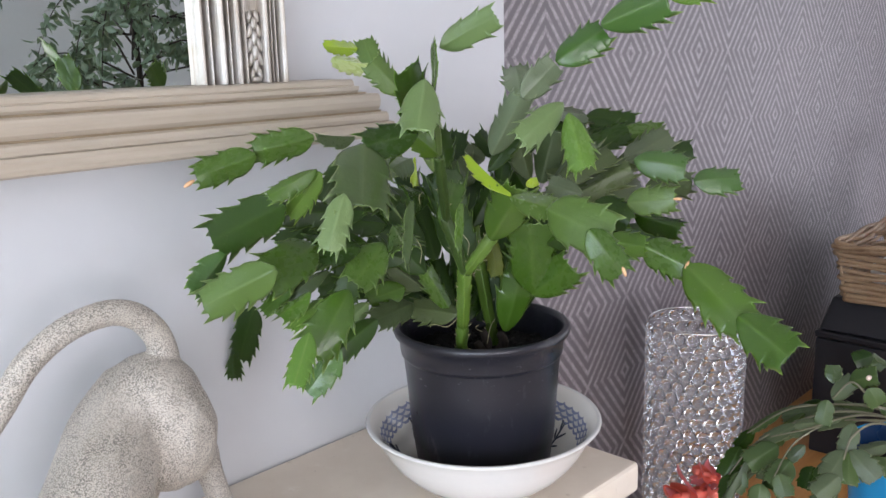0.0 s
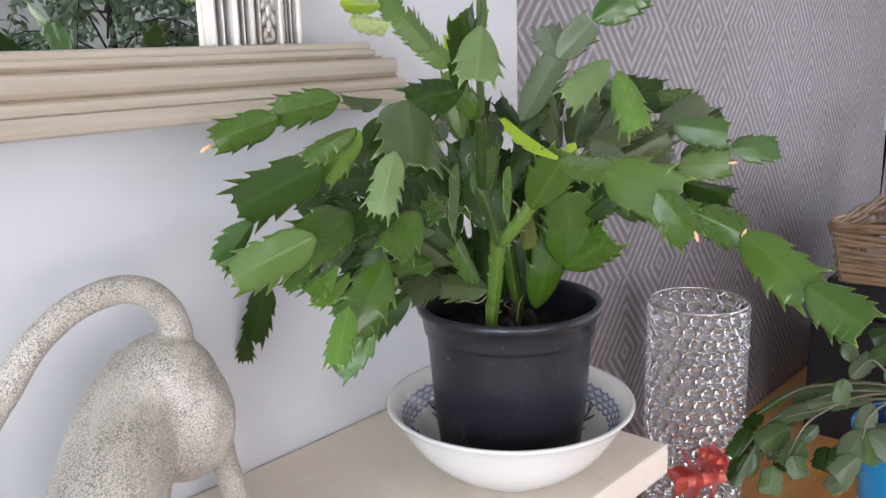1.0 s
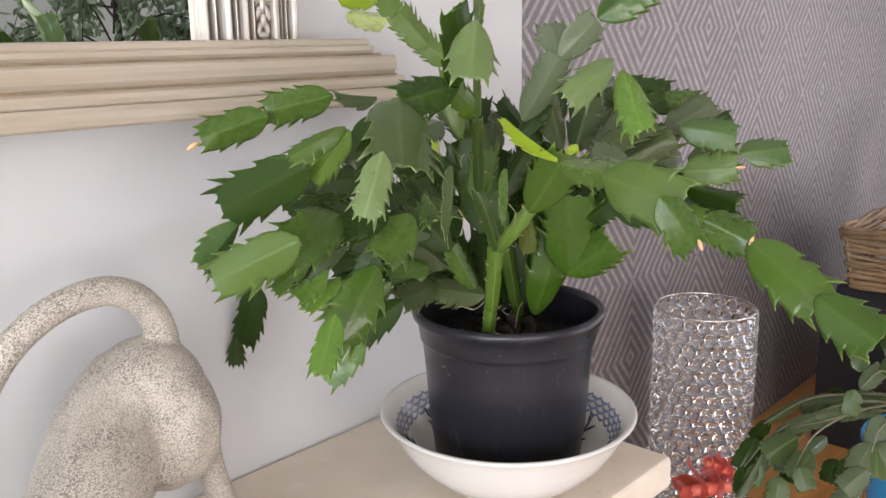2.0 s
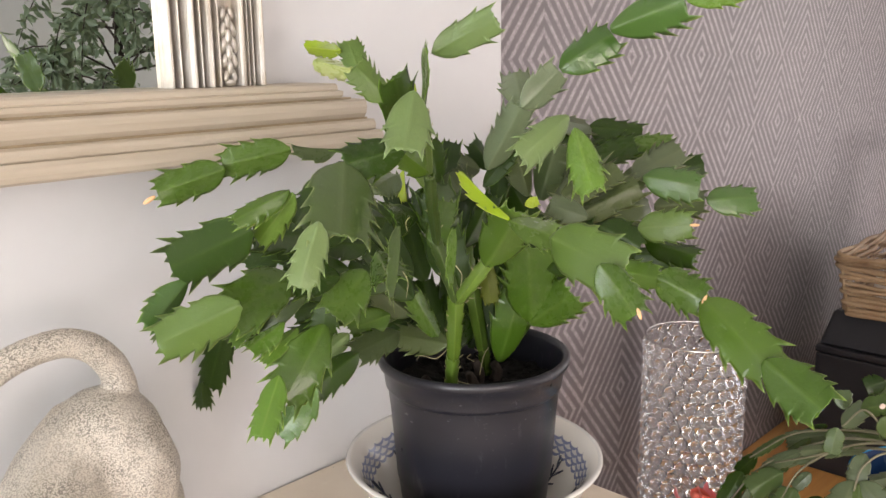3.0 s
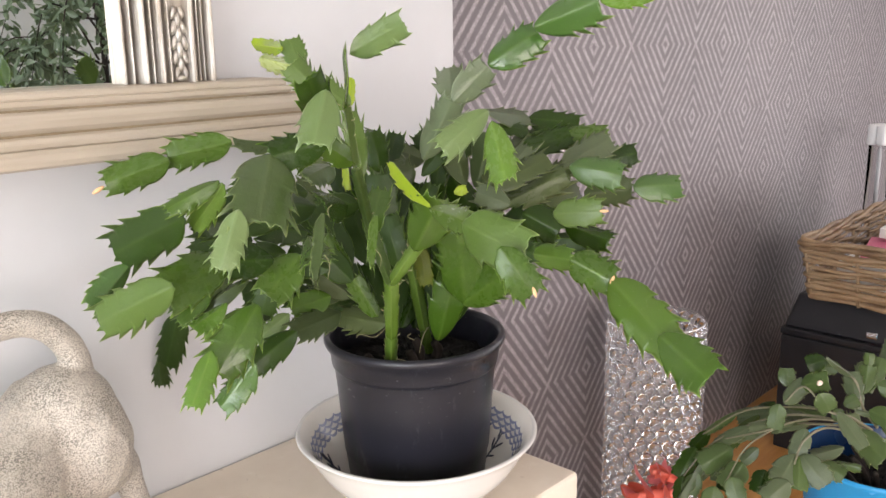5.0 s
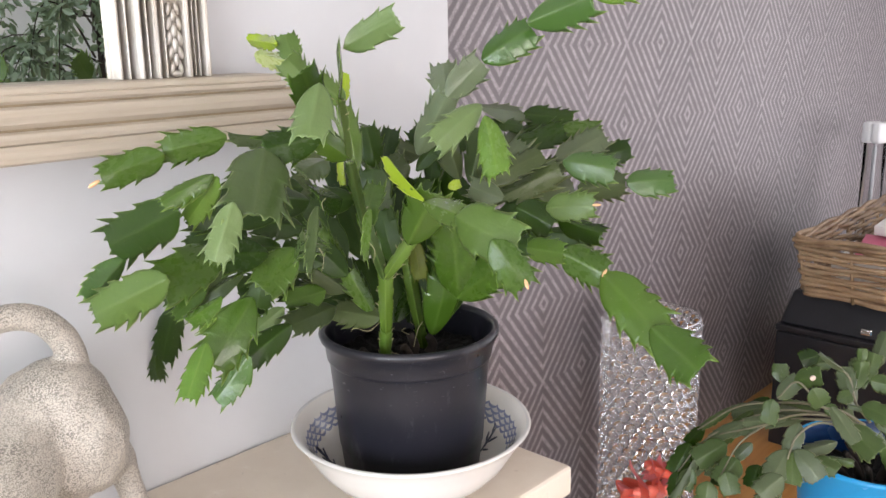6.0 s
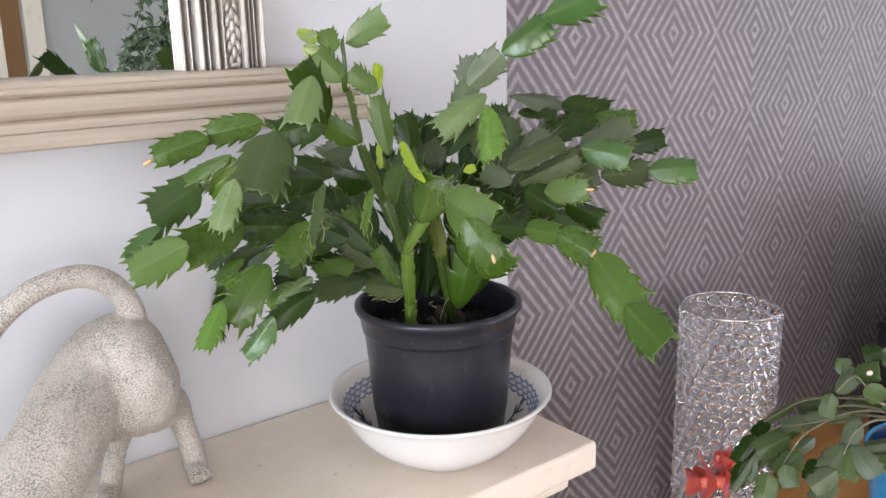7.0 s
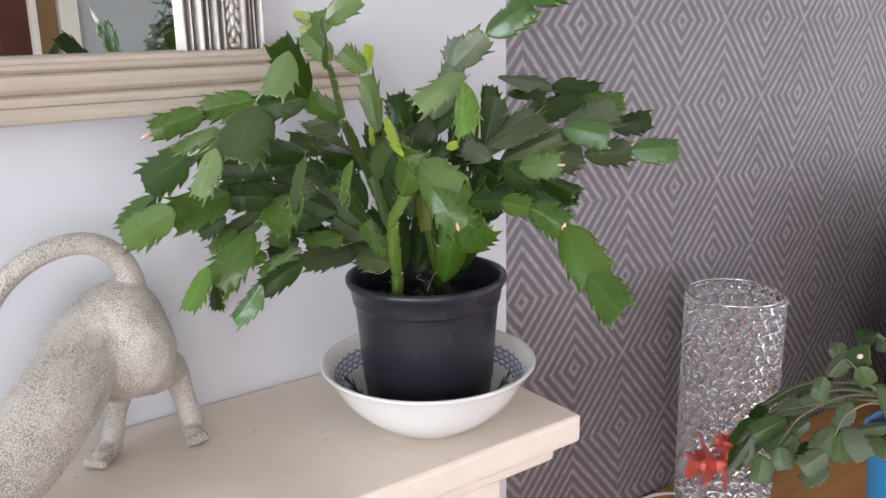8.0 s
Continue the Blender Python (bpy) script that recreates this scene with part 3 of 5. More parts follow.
        rs = curve_points([(r, 0, 0) for r in radii], n)
        for p, r in zip(pts, rs):
            sphere(bm, p, r.x, flat, 2)

    limb([(0.357, 0.747, 1.262), (0.325, 0.733, 1.247), (0.282, 0.690, 1.213), (0.222, 0.645, 1.175), (0.165, 0.610, 1.150)],
         [0.049, 0.0445, 0.0465, 0.044, 0.040], 40)
    sphere(bm, (0.368, 0.744, 1.266), 0.0485, (1.0, 1.0, 1.0), 3)
    limb([(0.372, 0.737, 1.256), (0.377, 0.731, 1.242), (0.379, 0.730, 1.226), (0.376, 0.732, 1.215)], [0.047, 0.046, 0.042, 0.036], 16)
    limb([(0.352, 0.722, 1.232), (0.364, 0.724, 1.216), (0.394, 0.743, 1.209)], [0.028, 0.031, 0.030], 12)
    limb([(0.396, 0.745, 1.204), (0.426, 0.768, 1.188), (0.435, 0.768, 1.165), (0.440, 0.764, 1.140), (0.442, 0.756, 1.116)],
         [0.032, 0.0205, 0.0148, 0.0136, 0.0145], 22)
    limb([(0.440, 0.752, 1.1115), (0.437, 0.740, 1.1105)], [0.0125, 0.0115], 5)
    for dx in (-0.0105, -0.0035, 0.0035, 0.0105):
        sphere(bm, (0.437 + dx, 0.7290 + abs(dx) * 0.25, 1.1078), 0.0060, (0.62, 1.35, 1.15), 2)
    limb([(0.350, 0.735, 1.250), (0.352, 0.742, 1.215), (0.362, 0.760, 1.185), (0.358, 0.768, 1.150), (0.350, 0.768, 1.118)],
         [0.042, 0.036, 0.020, 0.0125, 0.0135], 16)
    limb([(0.348, 0.764, 1.112), (0.334, 0.752, 1.110)], [0.0125, 0.0115], 5)
    for d in (-0.0105, -0.0035, 0.0035, 0.0105):
        sphere(bm, (0.3235 + d * 0.65, 0.7435 - d * 0.76, 1.1078), 0.0056, (1.0, 1.0, 1.15), 2)
    limb([(0.387, 0.746, 1.305), (0.384, 0.743, 1.319), (0.376, 0.740, 1.336), (0.358, 0.737, 1.355), (0.331, 0.735, 1.364), (0.293, 0.734, 1.358), (0.258, 0.733, 1.337),
          (0.232, 0.732, 1.306), (0.205, 0.730, 1.280), (0.175, 0.728, 1.275)],
         [0.0150, 0.0142, 0.0136, 0.0130, 0.0126, 0.0124, 0.0122, 0.0120, 0.0115, 0.0095], 44)
    limb([(0.165, 0.610, 1.150), (0.120, 0.590, 1.160), (0.085, 0.575, 1.165)], [0.040, 0.028, 0.024], 8)
    sphere(bm, (0.068, 0.568, 1.166), 0.033, (1.0, 0.95, 0.9), 3)
    sphere(bm, (0.040, 0.556, 1.156), 0.016, (1.1, 1.0, 0.8), 2)
    for s in (-1, 1):
        limb([(0.075 + s * 0.008, 0.568 - s * 0.018, 1.185), (0.078 + s * 0.010, 0.568 - s * 0.024, 1.208)], [0.012, 0.004], 6)
        limb([(0.150, 0.605 - s * 0.022, 1.140), (0.105, 0.590 - s * 0.030, 1.118), (0.040, 0.575 - s * 0.036, 1.113)], [0.022, 0.014, 0.013], 14)
    ob = part("stretching_cat_statue", bm, M_STONE, None, "", True)
    re = ob.modifiers.new("remesh", "REMESH")
    re.mode, re.voxel_size, re.use_smooth_shade = "VOXEL", 0.0022, True
    sm = ob.modifiers.new("smooth", "SMOOTH")
    sm.iterations, sm.factor = 5, 0.5
    tagged(ob, "speckled grey stone stretching cat with an arched tail, on the mantel", "statue")


cat()

# ---- bowl and pot on the mantel ----
POT = Vector((0.693, 0.614, 0))
BOWL = [(0.0, 0.0002), (0.030, 0.0002), (0.0535, 0.0002), (0.0550, 0.0014), (0.0595, 0.0042), (0.0680, 0.0095), (0.0790, 0.0168), (0.0920, 0.0275), (0.1040, 0.0405), (0.1130, 0.0545), (0.1210, 0.0690), (0.1280, 0.0785), (0.1315, 0.0815), (0.1305, 0.0835),
        (0.1265, 0.0830), (0.1175, 0.0730), (0.1090, 0.0590), (0.0995, 0.0440), (0.0880, 0.0300), (0.0740, 0.0175), (0.0560, 0.0105), (0.0, 0.010)]


def inside_height(r):
    """Height of the bowl's inner face at a distance from its middle."""
    inner = BOWL[:13:-1]
    for (r0, z0), (r1, z1) in zip(inner, inner[1:]):
        if r0 <= r <= r1:
            return z0 + (z1 - z0) * (r - r0) / (r1 - r0)
    return inner[-1][1]


bowl = part("serving_bowl", lathe(BOWL, 96), M_CHINA_PLAIN, None, "", True)
bowl.data.materials.append(M_CHINA)
for edge in bowl.data.edges:
    edge.use_edge_sharp = all(bowl.data.vertices[v].co.z < 0.0005 and bowl.data.vertices[v].co.xy.length > 0.045 for v in edge.vertices)
for k, poly in enumerate(bowl.data.polygons):
    poly.material_index = 1 if k // 96 >= 14 else 0
bowl.location = (POT.x, POT.y, SHELF)
tagged(bowl, "white china bowl with a blue scalloped border inside, under the pot", "bowl")


def sprig(ang, r, size):
    """A painted twig on the inside of the bowl."""
    a = Vector((math.cos(ang), math.sin(ang), 0))
    t = Vector((-a.y, a.x, 0))
    bm = bmesh.new()

    def place(u, v):
        rr = r + v * 0.62
        return a * rr + t * u + Vector((0, 0, inside_height(math.hypot(rr, u)) + 0.0006))

    for u0, v0, u1, v1 in ((0, 0, 0.002, size), (0.001, size * 0.4, 0.010, size * 0.75), (0.001, size * 0.5, -0.009, size * 0.8), (0.001, size * 0.2, -0.008, size * 0.35), (0.0015, size * 0.7, 0.007, size * 1.05)):
        tube([place(u0, v0), place((u0 + u1) / 2 + 0.001, (v0 + v1) / 2), place(u1, v1)], [0.0006, 0.0013, 0.0008], 5, bm)
    return bm


M_INK = plain("dark blue-black ink", (0.03, 0.035, 0.06), 0.3)
for k in range(9):
    part("painted_sprig", sprig(k * 2 * math.pi / 9 + 0.25, 0.080, 0.040), M_INK, bowl, "dark painted twig")

plant = thing("christmas_cactus", (POT.x, POT.y, SHELF + 0.012), "bushy green Christmas cactus in a black plastic nursery pot", "houseplant")
PB = Vector((POT.x, POT.y, SHELF + 0.012))


def on_plant(name, bm, material, label="", smooth=True, at_base=False):
    if not at_base:
        bm.transform(Matrix.Translation(-PB))
    return part(name, bm, material, plant, label, smooth)


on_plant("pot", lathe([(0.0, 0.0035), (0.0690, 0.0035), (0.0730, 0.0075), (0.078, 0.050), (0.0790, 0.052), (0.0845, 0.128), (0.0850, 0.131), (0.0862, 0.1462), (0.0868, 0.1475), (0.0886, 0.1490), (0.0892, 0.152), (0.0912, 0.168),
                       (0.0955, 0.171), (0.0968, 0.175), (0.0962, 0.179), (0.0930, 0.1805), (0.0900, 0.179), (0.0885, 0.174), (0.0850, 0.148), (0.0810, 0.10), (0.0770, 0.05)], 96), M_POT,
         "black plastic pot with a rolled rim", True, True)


def soil(r, z, seed):
    rnd = random.Random(seed)
    bm = bmesh.new()
    bmesh.ops.create_circle(bm, cap_ends=True, radius=r, segments=40, matrix=Matrix.Translation((0, 0, z)))
    bmesh.ops.subdivide_edges(bm, edges=bm.edges[:], cuts=1)
    bmesh.ops.poke(bm, faces=bm.faces[:])
    for _ in range(3):
        bmesh.ops.subdivide_edges(bm, edges=[e for e in bm.edges if e.calc_length() > 0.006], cuts=1)
        bmesh.ops.triangulate(bm, faces=[f for f in bm.faces if len(f.verts) > 3])
    for v in bm.verts:
        v.co.z += 0.006 * noise.noise(v.co * 90 + Vector((seed, 0, 0))) + rnd.uniform(-0.0015, 0.0015)
    for _ in range(70):
        a, q = rnd.uniform(0, 6.28), r * 0.92 * math.sqrt(rnd.random())
        sphere(bm, (q * math.cos(a), q * math.sin(a), z + 0.002), rnd.uniform(0.0015, 0.004), (1, rnd.uniform(0.6, 1.4), 0.7), 1)
    return bm


on_plant("soil", soil(0.084, 0.146, 3), M_SOIL, "dark crumbly potting soil", False, True)


# ---- flat toothed pads of the cactus: unit length along x, unit width along y ----
def pad_mesh(seed, bend, stem, blunt=False):
    rnd = random.Random(seed * 7 + int(bend * 100) + (1000 if stem else 0))
    j = lambda q: rnd.uniform(-q, q)
    bite = rnd.uniform(0.85, 1.30) * (0.35 if stem else 0.42 if blunt else 1.0)
    fold = rnd.uniform(-0.10, 0.34)
    cup = rnd.uniform(-0.05, 0.50)
    twist = rnd.uniform(-0.14, 0.14)
    # rows: place along the pad, half width, spike outwards, spike forwards (left and right share the row)
    if stem:
        rows = [(0.0, 0.26, 0, 0), (0.04, 0.31, 0, 0), (0.12, 0.33, 0, 0), (0.22, 0.35 + j(.03), 0, 0), (0.32, 0.37, 0, 0)]
    else:
        v = rnd.uniform(0.0, 1.0)
        rows = [(0.0, 0.085, 0, 0), (0.03, 0.125, 0, 0), (0.08, 0.19 + 0.06 * v, 0, 0), (0.15, 0.265 + 0.085 * v, 0, 0), (0.23, 0.335 + 0.08 * v, 0, 0), (0.31, 0.390 + 0.055 * v, 0, 0)]
    spots = [(0.42 + j(.03), 0.430, 0.095, 0.075), (0.605 + j(.025), 0.452, 0.120, 0.100), (0.775 + j(.015), 0.435, 0.115, 0.115)]
    if not stem and rnd.random() < 0.35:
        spots = [(0.50 + j(.03), 0.445, 0.110, 0.085), (0.72 + j(.02), 0.435, 0.125, 0.120)]
        rows += [(0.385, 0.425, 0, 0)]
    sides = {}
    for u, w, out, hook in spots:
        w = (w * 0.86 if stem else w) + j(0.015)
        sides[u] = (rnd.uniform(0.30, 1.30), rnd.uniform(0.30, 1.30))
        rows += [(u - 0.060, w * 0.99, 0, 0), (u - 0.035, w, 0.022 * bite, 0.006), (u - 0.014, w, 0.40 * out * bite, 0.25 * hook * bite), (u, w * 0.98, out * bite, hook * bite),
                 (u + 0.010, w * 0.92, 0.020 * bite, 0.016), (u + 0.026, w * 0.885, 0.0, 0.004), (u + 0.058, w * 0.895, 0, 0)]
    sides[0.90] = (rnd.uniform(0.6, 1.3), rnd.uniform(0.6, 1.3))
    tip = rnd.uniform(0.0, 0.075)
    rows += [(0.862, 0.330 + tip, 0, 0), (0.882, 0.310 + tip, 0.012, 0.014), (0.895, 0.288 + tip, 0.035 * bite, 0.055 * bite), (0.902, 0.262 + tip, 0.050 * bite, 0.130 * bite), (0.907, 0.215 + tip, 0.0, 0.012),
             (0.911, 0.165 + tip * 0.7, 0, 0.003), (0.915, 0.118 + tip * 0.4, 0.0, 0.010 + 0.09 * bite * rnd.random()), (0.919, 0.078, 0, 0.003), (0.922, 0.035, 0, 0)]
    bm = bmesh.new()
    rim = bm.verts.layers.float.new("rim")
    lines = []
    th = 0.024 if not stem else 0.05
    for u, w, out, hook in rows:
        zc = -bend * (u * u) * 0.55
        sag = math.sin(math.pi * min(1.0, u * 0.9 + 0.1))
        line = []
        for side in (-1, 0, 1):
            if side == 0:
                line.append((u, 0.0, zc + (0.040 if not stem else 0.085) * (1.15 - u)))
                continue
            k = 1.0
            if out:
                k = sides[min(sides, key=lambda q: abs(q - u))][0 if side < 0 else 1]
            wave = 0.030 * math.sin(7 * u + seed + side * 1.7) * min(1.0, 2 * u) + side * twist * w * u
            z0 = zc - fold * w * sag
            zm = zc + (z0 - zc) * 0.52
            mid = (u, side * w * 0.52, zm - cup * w * w * 0.27 + th * 0.62 + wave * 0.3)
            near = (u + hook * 0.06, side * w * 0.88, zc + (z0 - zc) * 0.86 - cup * w * w * 0.77 + th * 0.34 + wave * 0.75)
            edge = (u + hook * k, side * (w + out * k), z0 - cup * w * w + wave)
            keel = (u, side * min(0.06, w * 0.3), zc + (z0 - zc) * 0.09 + th * 0.72)
            line += [edge, near, mid, keel] if side < 0 else [keel, mid, near, edge]
        top = [bm.verts.new(p) for p in line]
        top[0][rim] = top[8][rim] = 1.0
        low = []
        for i, p in enumerate(line):
            if i in (0, 8):
                low.append(top[i])
            else:
                drop = (0, 0.5, 0.9, 1.15, 1.35, 1.15, 0.9, 0.5)[i] * th * (1.5 if not stem else 1.9)
                low.append(bm.verts.new((p[0], p[1], p[2] - drop)))
        lines.append((top, low))
    for (t0, l0), (t1, l1) in zip(lines, lines[1:]):
        for i in range(8):
            bm.faces.new((t0[i], t0[i + 1], t1[i + 1], t1[i]))
            bm.faces.new((l0[i], l1[i], l1[i + 1], l0[i + 1]))
    for top, low in (lines[0], lines[-1]):
        loop = top + low[7:0:-1]
        bm.faces.new(loop if top is lines[0][0] else loop[::-1])
    return bm


PADS = {}


def pad_data(kind, seed, bend, stem, blunt):
    key = (kind, seed, bend, stem, blunt)
    if key not in PADS:
        PADS[key] = mesh_of(pad_mesh(seed, bend, stem, blunt), "pad", LEAF[kind], True)
    return PADS[key]


NAMES = {"y": "yellow-green new growth", "p": "pale green pad", "b": "bright green glossy pad", "r": "dull grey-green pad", "o": "olive ageing pad", "q": "pale yellow new growth"}
pad_rnd = random.Random(11)


def pad_matrix(a, b, width, normal):
    a, b, n = Vector(a), Vector(b), Vector(normal)
    x = b - a
    length = x.length
    x.normalize()
    n = (n - x * n.dot(x)).normalized()
    y = n.cross(x)
    m = Matrix((x, y, n)).transposed().to_4x4()
    return Matrix.Translation(a) @ m @ Matrix.Diagonal((length * 1.06, width, min(length, 0.05), 1))


def pad(a, b, width, normal, kind, owner=None, origin=None):
    stem = kind in "st"
    ob = new("stem" if stem else "pad", pad_data(kind, pad_rnd.randrange(8), (0.10, 0.35, 0.65, -0.15)[pad_rnd.randrange(4)], stem, owner is not None or kind in "yq"))
    ob.parent = owner or plant
    ob.matrix_basis = Matrix.Translation(-(origin or PB)) @ pad_matrix(a, b, width, normal)
    return tagged(ob, label=NAMES.get(kind, ""))


pad((0.457, 0.673, 1.495), (0.410, 0.701, 1.478), 0.032, (-0.54, -0.84, 0.11), "g")
pad((0.506, 0.650, 1.508), (0.455, 0.674, 1.498), 0.031, (-0.44, -0.89, 0.13), "g")
pad((0.547, 0.641, 1.504), (0.506, 0.650, 1.508), 0.020, (-0.04, -0.51, 0.86), "r")
pad((0.489, 0.497, 1.520), (0.446, 0.511, 1.513), 0.032, (-0.34, -0.88, 0.34), "d")
pad((0.488, 0.497, 1.520), (0.446, 0.447, 1.561), 0.030, (0.15, -0.75, -0.64), "d")
pad((0.446, 0.444, 1.562), (0.419, 0.425, 1.531), 0.031, (-0.62, -0.70, 0.35), "p")
pad((0.449, 0.515, 1.513), (0.398, 0.462, 1.474), 0.049, (-0.14, -0.55, 0.82), "v")
pad((0.387, 0.467, 1.487), (0.363, 0.459, 1.454), 0.022, (-0.56, -0.62, 0.55), "p")
pad((0.415, 0.532, 1.496), (0.378, 0.546, 1.480), 0.018, (-0.51, -0.53, 0.68), "g")
pad((0.417, 0.530, 1.494), (0.404, 0.558, 1.458), 0.020, (-0.84, -0.52, -0.11), "b")
pad((0.463, 0.552, 1.500), (0.434, 0.554, 1.469), 0.024, (-0.55, -0.68, 0.48), "d")
pad((0.390, 0.542, 1.472), (0.376, 0.622, 1.437), 0.040, (-0.95, -0.25, -0.18), "d")
pad((0.425, 0.595, 1.465), (0.407, 0.648, 1.450), 0.018, (-0.67, -0.01, 0.74), "g")
pad((0.508, 0.583, 1.445), (0.432, 0.600, 1.455), 0.029, (-0.15, -0.90, 0.41), "d")
pad((0.381, 0.613, 1.427), (0.344, 0.608, 1.400), 0.025, (0.02, -0.99, 0.15), "l")
pad((0.369, 0.528, 1.428), (0.333, 0.578, 1.398), 0.035, (-0.84, -0.53, 0.10), "h")
pad((0.437, 0.568, 1.428), (0.373, 0.534, 1.426), 0.041, (-0.42, -0.80, 0.42), "g")
pad((0.522, 0.794, 1.316), (0.510, 0.812, 1.252), 0.033, (-0.73, -0.68, -0.05), "d")
pad((0.507, 0.817, 1.260), (0.507, 0.823, 1.224), 0.020, (-0.64, -0.76, -0.11), "d")
pad((0.444, 0.537, 1.394), (0.398, 0.522, 1.359), 0.039, (-0.22, -0.75, 0.62), "g")
pad((0.392, 0.523, 1.374), (0.364, 0.509, 1.343), 0.021, (-0.48, -0.56, 0.67), "b")
pad((0.469, 0.583, 1.328), (0.446, 0.602, 1.288), 0.031, (-0.87, -0.37, 0.32), "l")
pad((0.518, 0.587, 1.342), (0.468, 0.584, 1.328), 0.028, (-0.13, -0.73, 0.67), "d")
pad((0.603, 0.628, 1.330), (0.518, 0.588, 1.342), 0.030, (0.41, -0.70, 0.59), "r")
pad((0.634, 0.594, 1.318), (0.617, 0.648, 1.321), 0.030, (-0.75, -0.27, 0.60), "r")
pad((0.530, 0.613, 1.350), (0.498, 0.618, 1.335), 0.021, (-0.40, -0.61, 0.69), "p")
pad((0.587, 0.622, 1.352), (0.542, 0.629, 1.347), 0.028, (-0.19, -0.83, 0.53), "g")
pad((0.477, 0.632, 1.369), (0.443, 0.635, 1.352), 0.022, (-0.43, -0.41, 0.80), "b")
pad((0.497, 0.640, 1.357), (0.460, 0.643, 1.337), 0.020, (-0.48, -0.31, 0.82), "b")
pad((0.511, 0.614, 1.383), (0.499, 0.613, 1.357), 0.028, (-0.67, -0.66, 0.34), "d")
pad((0.508, 0.563, 1.418), (0.469, 0.558, 1.392), 0.039, (-0.25, -0.80, 0.54), "g")
pad((0.507, 0.641, 1.382), (0.457, 0.666, 1.361), 0.024, (-0.50, -0.36, 0.79), "r")
pad((0.511, 0.665, 1.385), (0.468, 0.673, 1.365), 0.021, (-0.46, -0.29, 0.84), "r")
pad((0.478, 0.657, 1.371), (0.447, 0.669, 1.353), 0.021, (-0.58, -0.33, 0.75), "g")
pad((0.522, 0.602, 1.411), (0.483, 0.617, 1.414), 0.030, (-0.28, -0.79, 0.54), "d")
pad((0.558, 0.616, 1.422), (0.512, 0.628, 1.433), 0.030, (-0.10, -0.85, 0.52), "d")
# Inner pads: shade between the stems is part of their deep green
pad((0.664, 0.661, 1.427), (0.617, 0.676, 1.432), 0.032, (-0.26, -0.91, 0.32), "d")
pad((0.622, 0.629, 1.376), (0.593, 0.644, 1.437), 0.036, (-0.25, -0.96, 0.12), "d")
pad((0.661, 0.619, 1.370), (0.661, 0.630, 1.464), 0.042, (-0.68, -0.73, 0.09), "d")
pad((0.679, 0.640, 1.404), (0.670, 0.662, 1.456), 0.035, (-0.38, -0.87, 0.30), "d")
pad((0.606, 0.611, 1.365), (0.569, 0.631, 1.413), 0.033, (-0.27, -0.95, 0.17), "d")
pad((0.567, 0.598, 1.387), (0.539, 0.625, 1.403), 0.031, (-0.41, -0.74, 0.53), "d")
pad((0.637, 0.594, 1.258), (0.632, 0.585, 1.309), 0.017, (-0.62, -0.61, -0.20), "s")
pad((0.632, 0.585, 1.306), (0.606, 0.556, 1.373), 0.020, (-0.62, -0.61, -0.50), "s")
pad((0.606, 0.556, 1.373), (0.586, 0.560, 1.428), 0.016, (-0.58, -0.80, -0.16), "t")
pad((0.586, 0.560, 1.428), (0.535, 0.519, 1.496), 0.013, (-0.40, -0.63, -0.67), "t")
pad((0.535, 0.519, 1.496), (0.511, 0.501, 1.546), 0.010, (-0.81, -0.34, -0.48), "t")
pad((0.510, 0.501, 1.544), (0.507, 0.481, 1.587), 0.034, (0.72, -0.55, -0.22), "g")
pad((0.503, 0.482, 1.585), (0.489, 0.428, 1.600), 0.024, (-0.95, -0.13, -0.28), "p")
pad((0.606, 0.556, 1.373), (0.598, 0.516, 1.413), 0.017, (-0.88, -0.25, -0.41), "s")
pad((0.637, 0.607, 1.319), (0.613, 0.619, 1.367), 0.024, (-0.39, -0.92, 0.05), "g")
pad((0.613, 0.618, 1.365), (0.581, 0.621, 1.412), 0.028, (-0.19, -0.98, -0.08), "g")
pad((0.601, 0.577, 1.415), (0.613, 0.577, 1.460), 0.028, (-0.90, -0.35, 0.25), "g")
pad((0.535, 0.520, 1.496), (0.487, 0.498, 1.519), 0.025, (0.25, -0.91, -0.32), "g")
pad((0.580, 0.609, 1.469), (0.566, 0.624, 1.489), 0.031, (-0.45, -0.83, 0.32), "r")
pad((0.485, 0.502, 1.465), (0.466, 0.478, 1.420), 0.018, (0.47, -0.84, 0.26), "v")
pad((0.522, 0.482, 1.460), (0.508, 0.463, 1.425), 0.016, (0.42, -0.86, 0.29), "g")
pad((0.644, 0.632, 1.462), (0.635, 0.636, 1.527), 0.026, (-0.44, -0.90, 0.00), "h")
pad((0.633, 0.639, 1.530), (0.648, 0.641, 1.560), 0.016, (-0.02, -0.97, 0.26), "y")
pad((0.635, 0.637, 1.530), (0.610, 0.647, 1.554), 0.026, (-0.38, -0.92, -0.01), "h")
pad((0.574, 0.605, 1.546), (0.551, 0.612, 1.576), 0.031, (-0.15, -0.98, 0.10), "h")
pad((0.594, 0.686, 1.587), (0.618, 0.763, 1.591), 0.017, (-0.95, 0.28, 0.16), "y")
pad((0.597, 0.675, 1.570), (0.610, 0.749, 1.579), 0.020, (-0.86, 0.09, 0.50), "q")
pad((0.606, 0.676, 1.571), (0.606, 0.689, 1.597), 0.027, (-0.61, -0.70, 0.36), "h")
pad((0.673, 0.689, 1.470), (0.672, 0.684, 1.438), 0.011, (-0.19, -0.97, 0.16), "y")
pad((0.704, 0.672, 1.456), (0.697, 0.671, 1.498), 0.034, (-0.45, -0.89, -0.09), "d")
pad((0.768, 0.698, 1.481), (0.742, 0.737, 1.487), 0.026, (-0.45, -0.41, 0.79), "r")
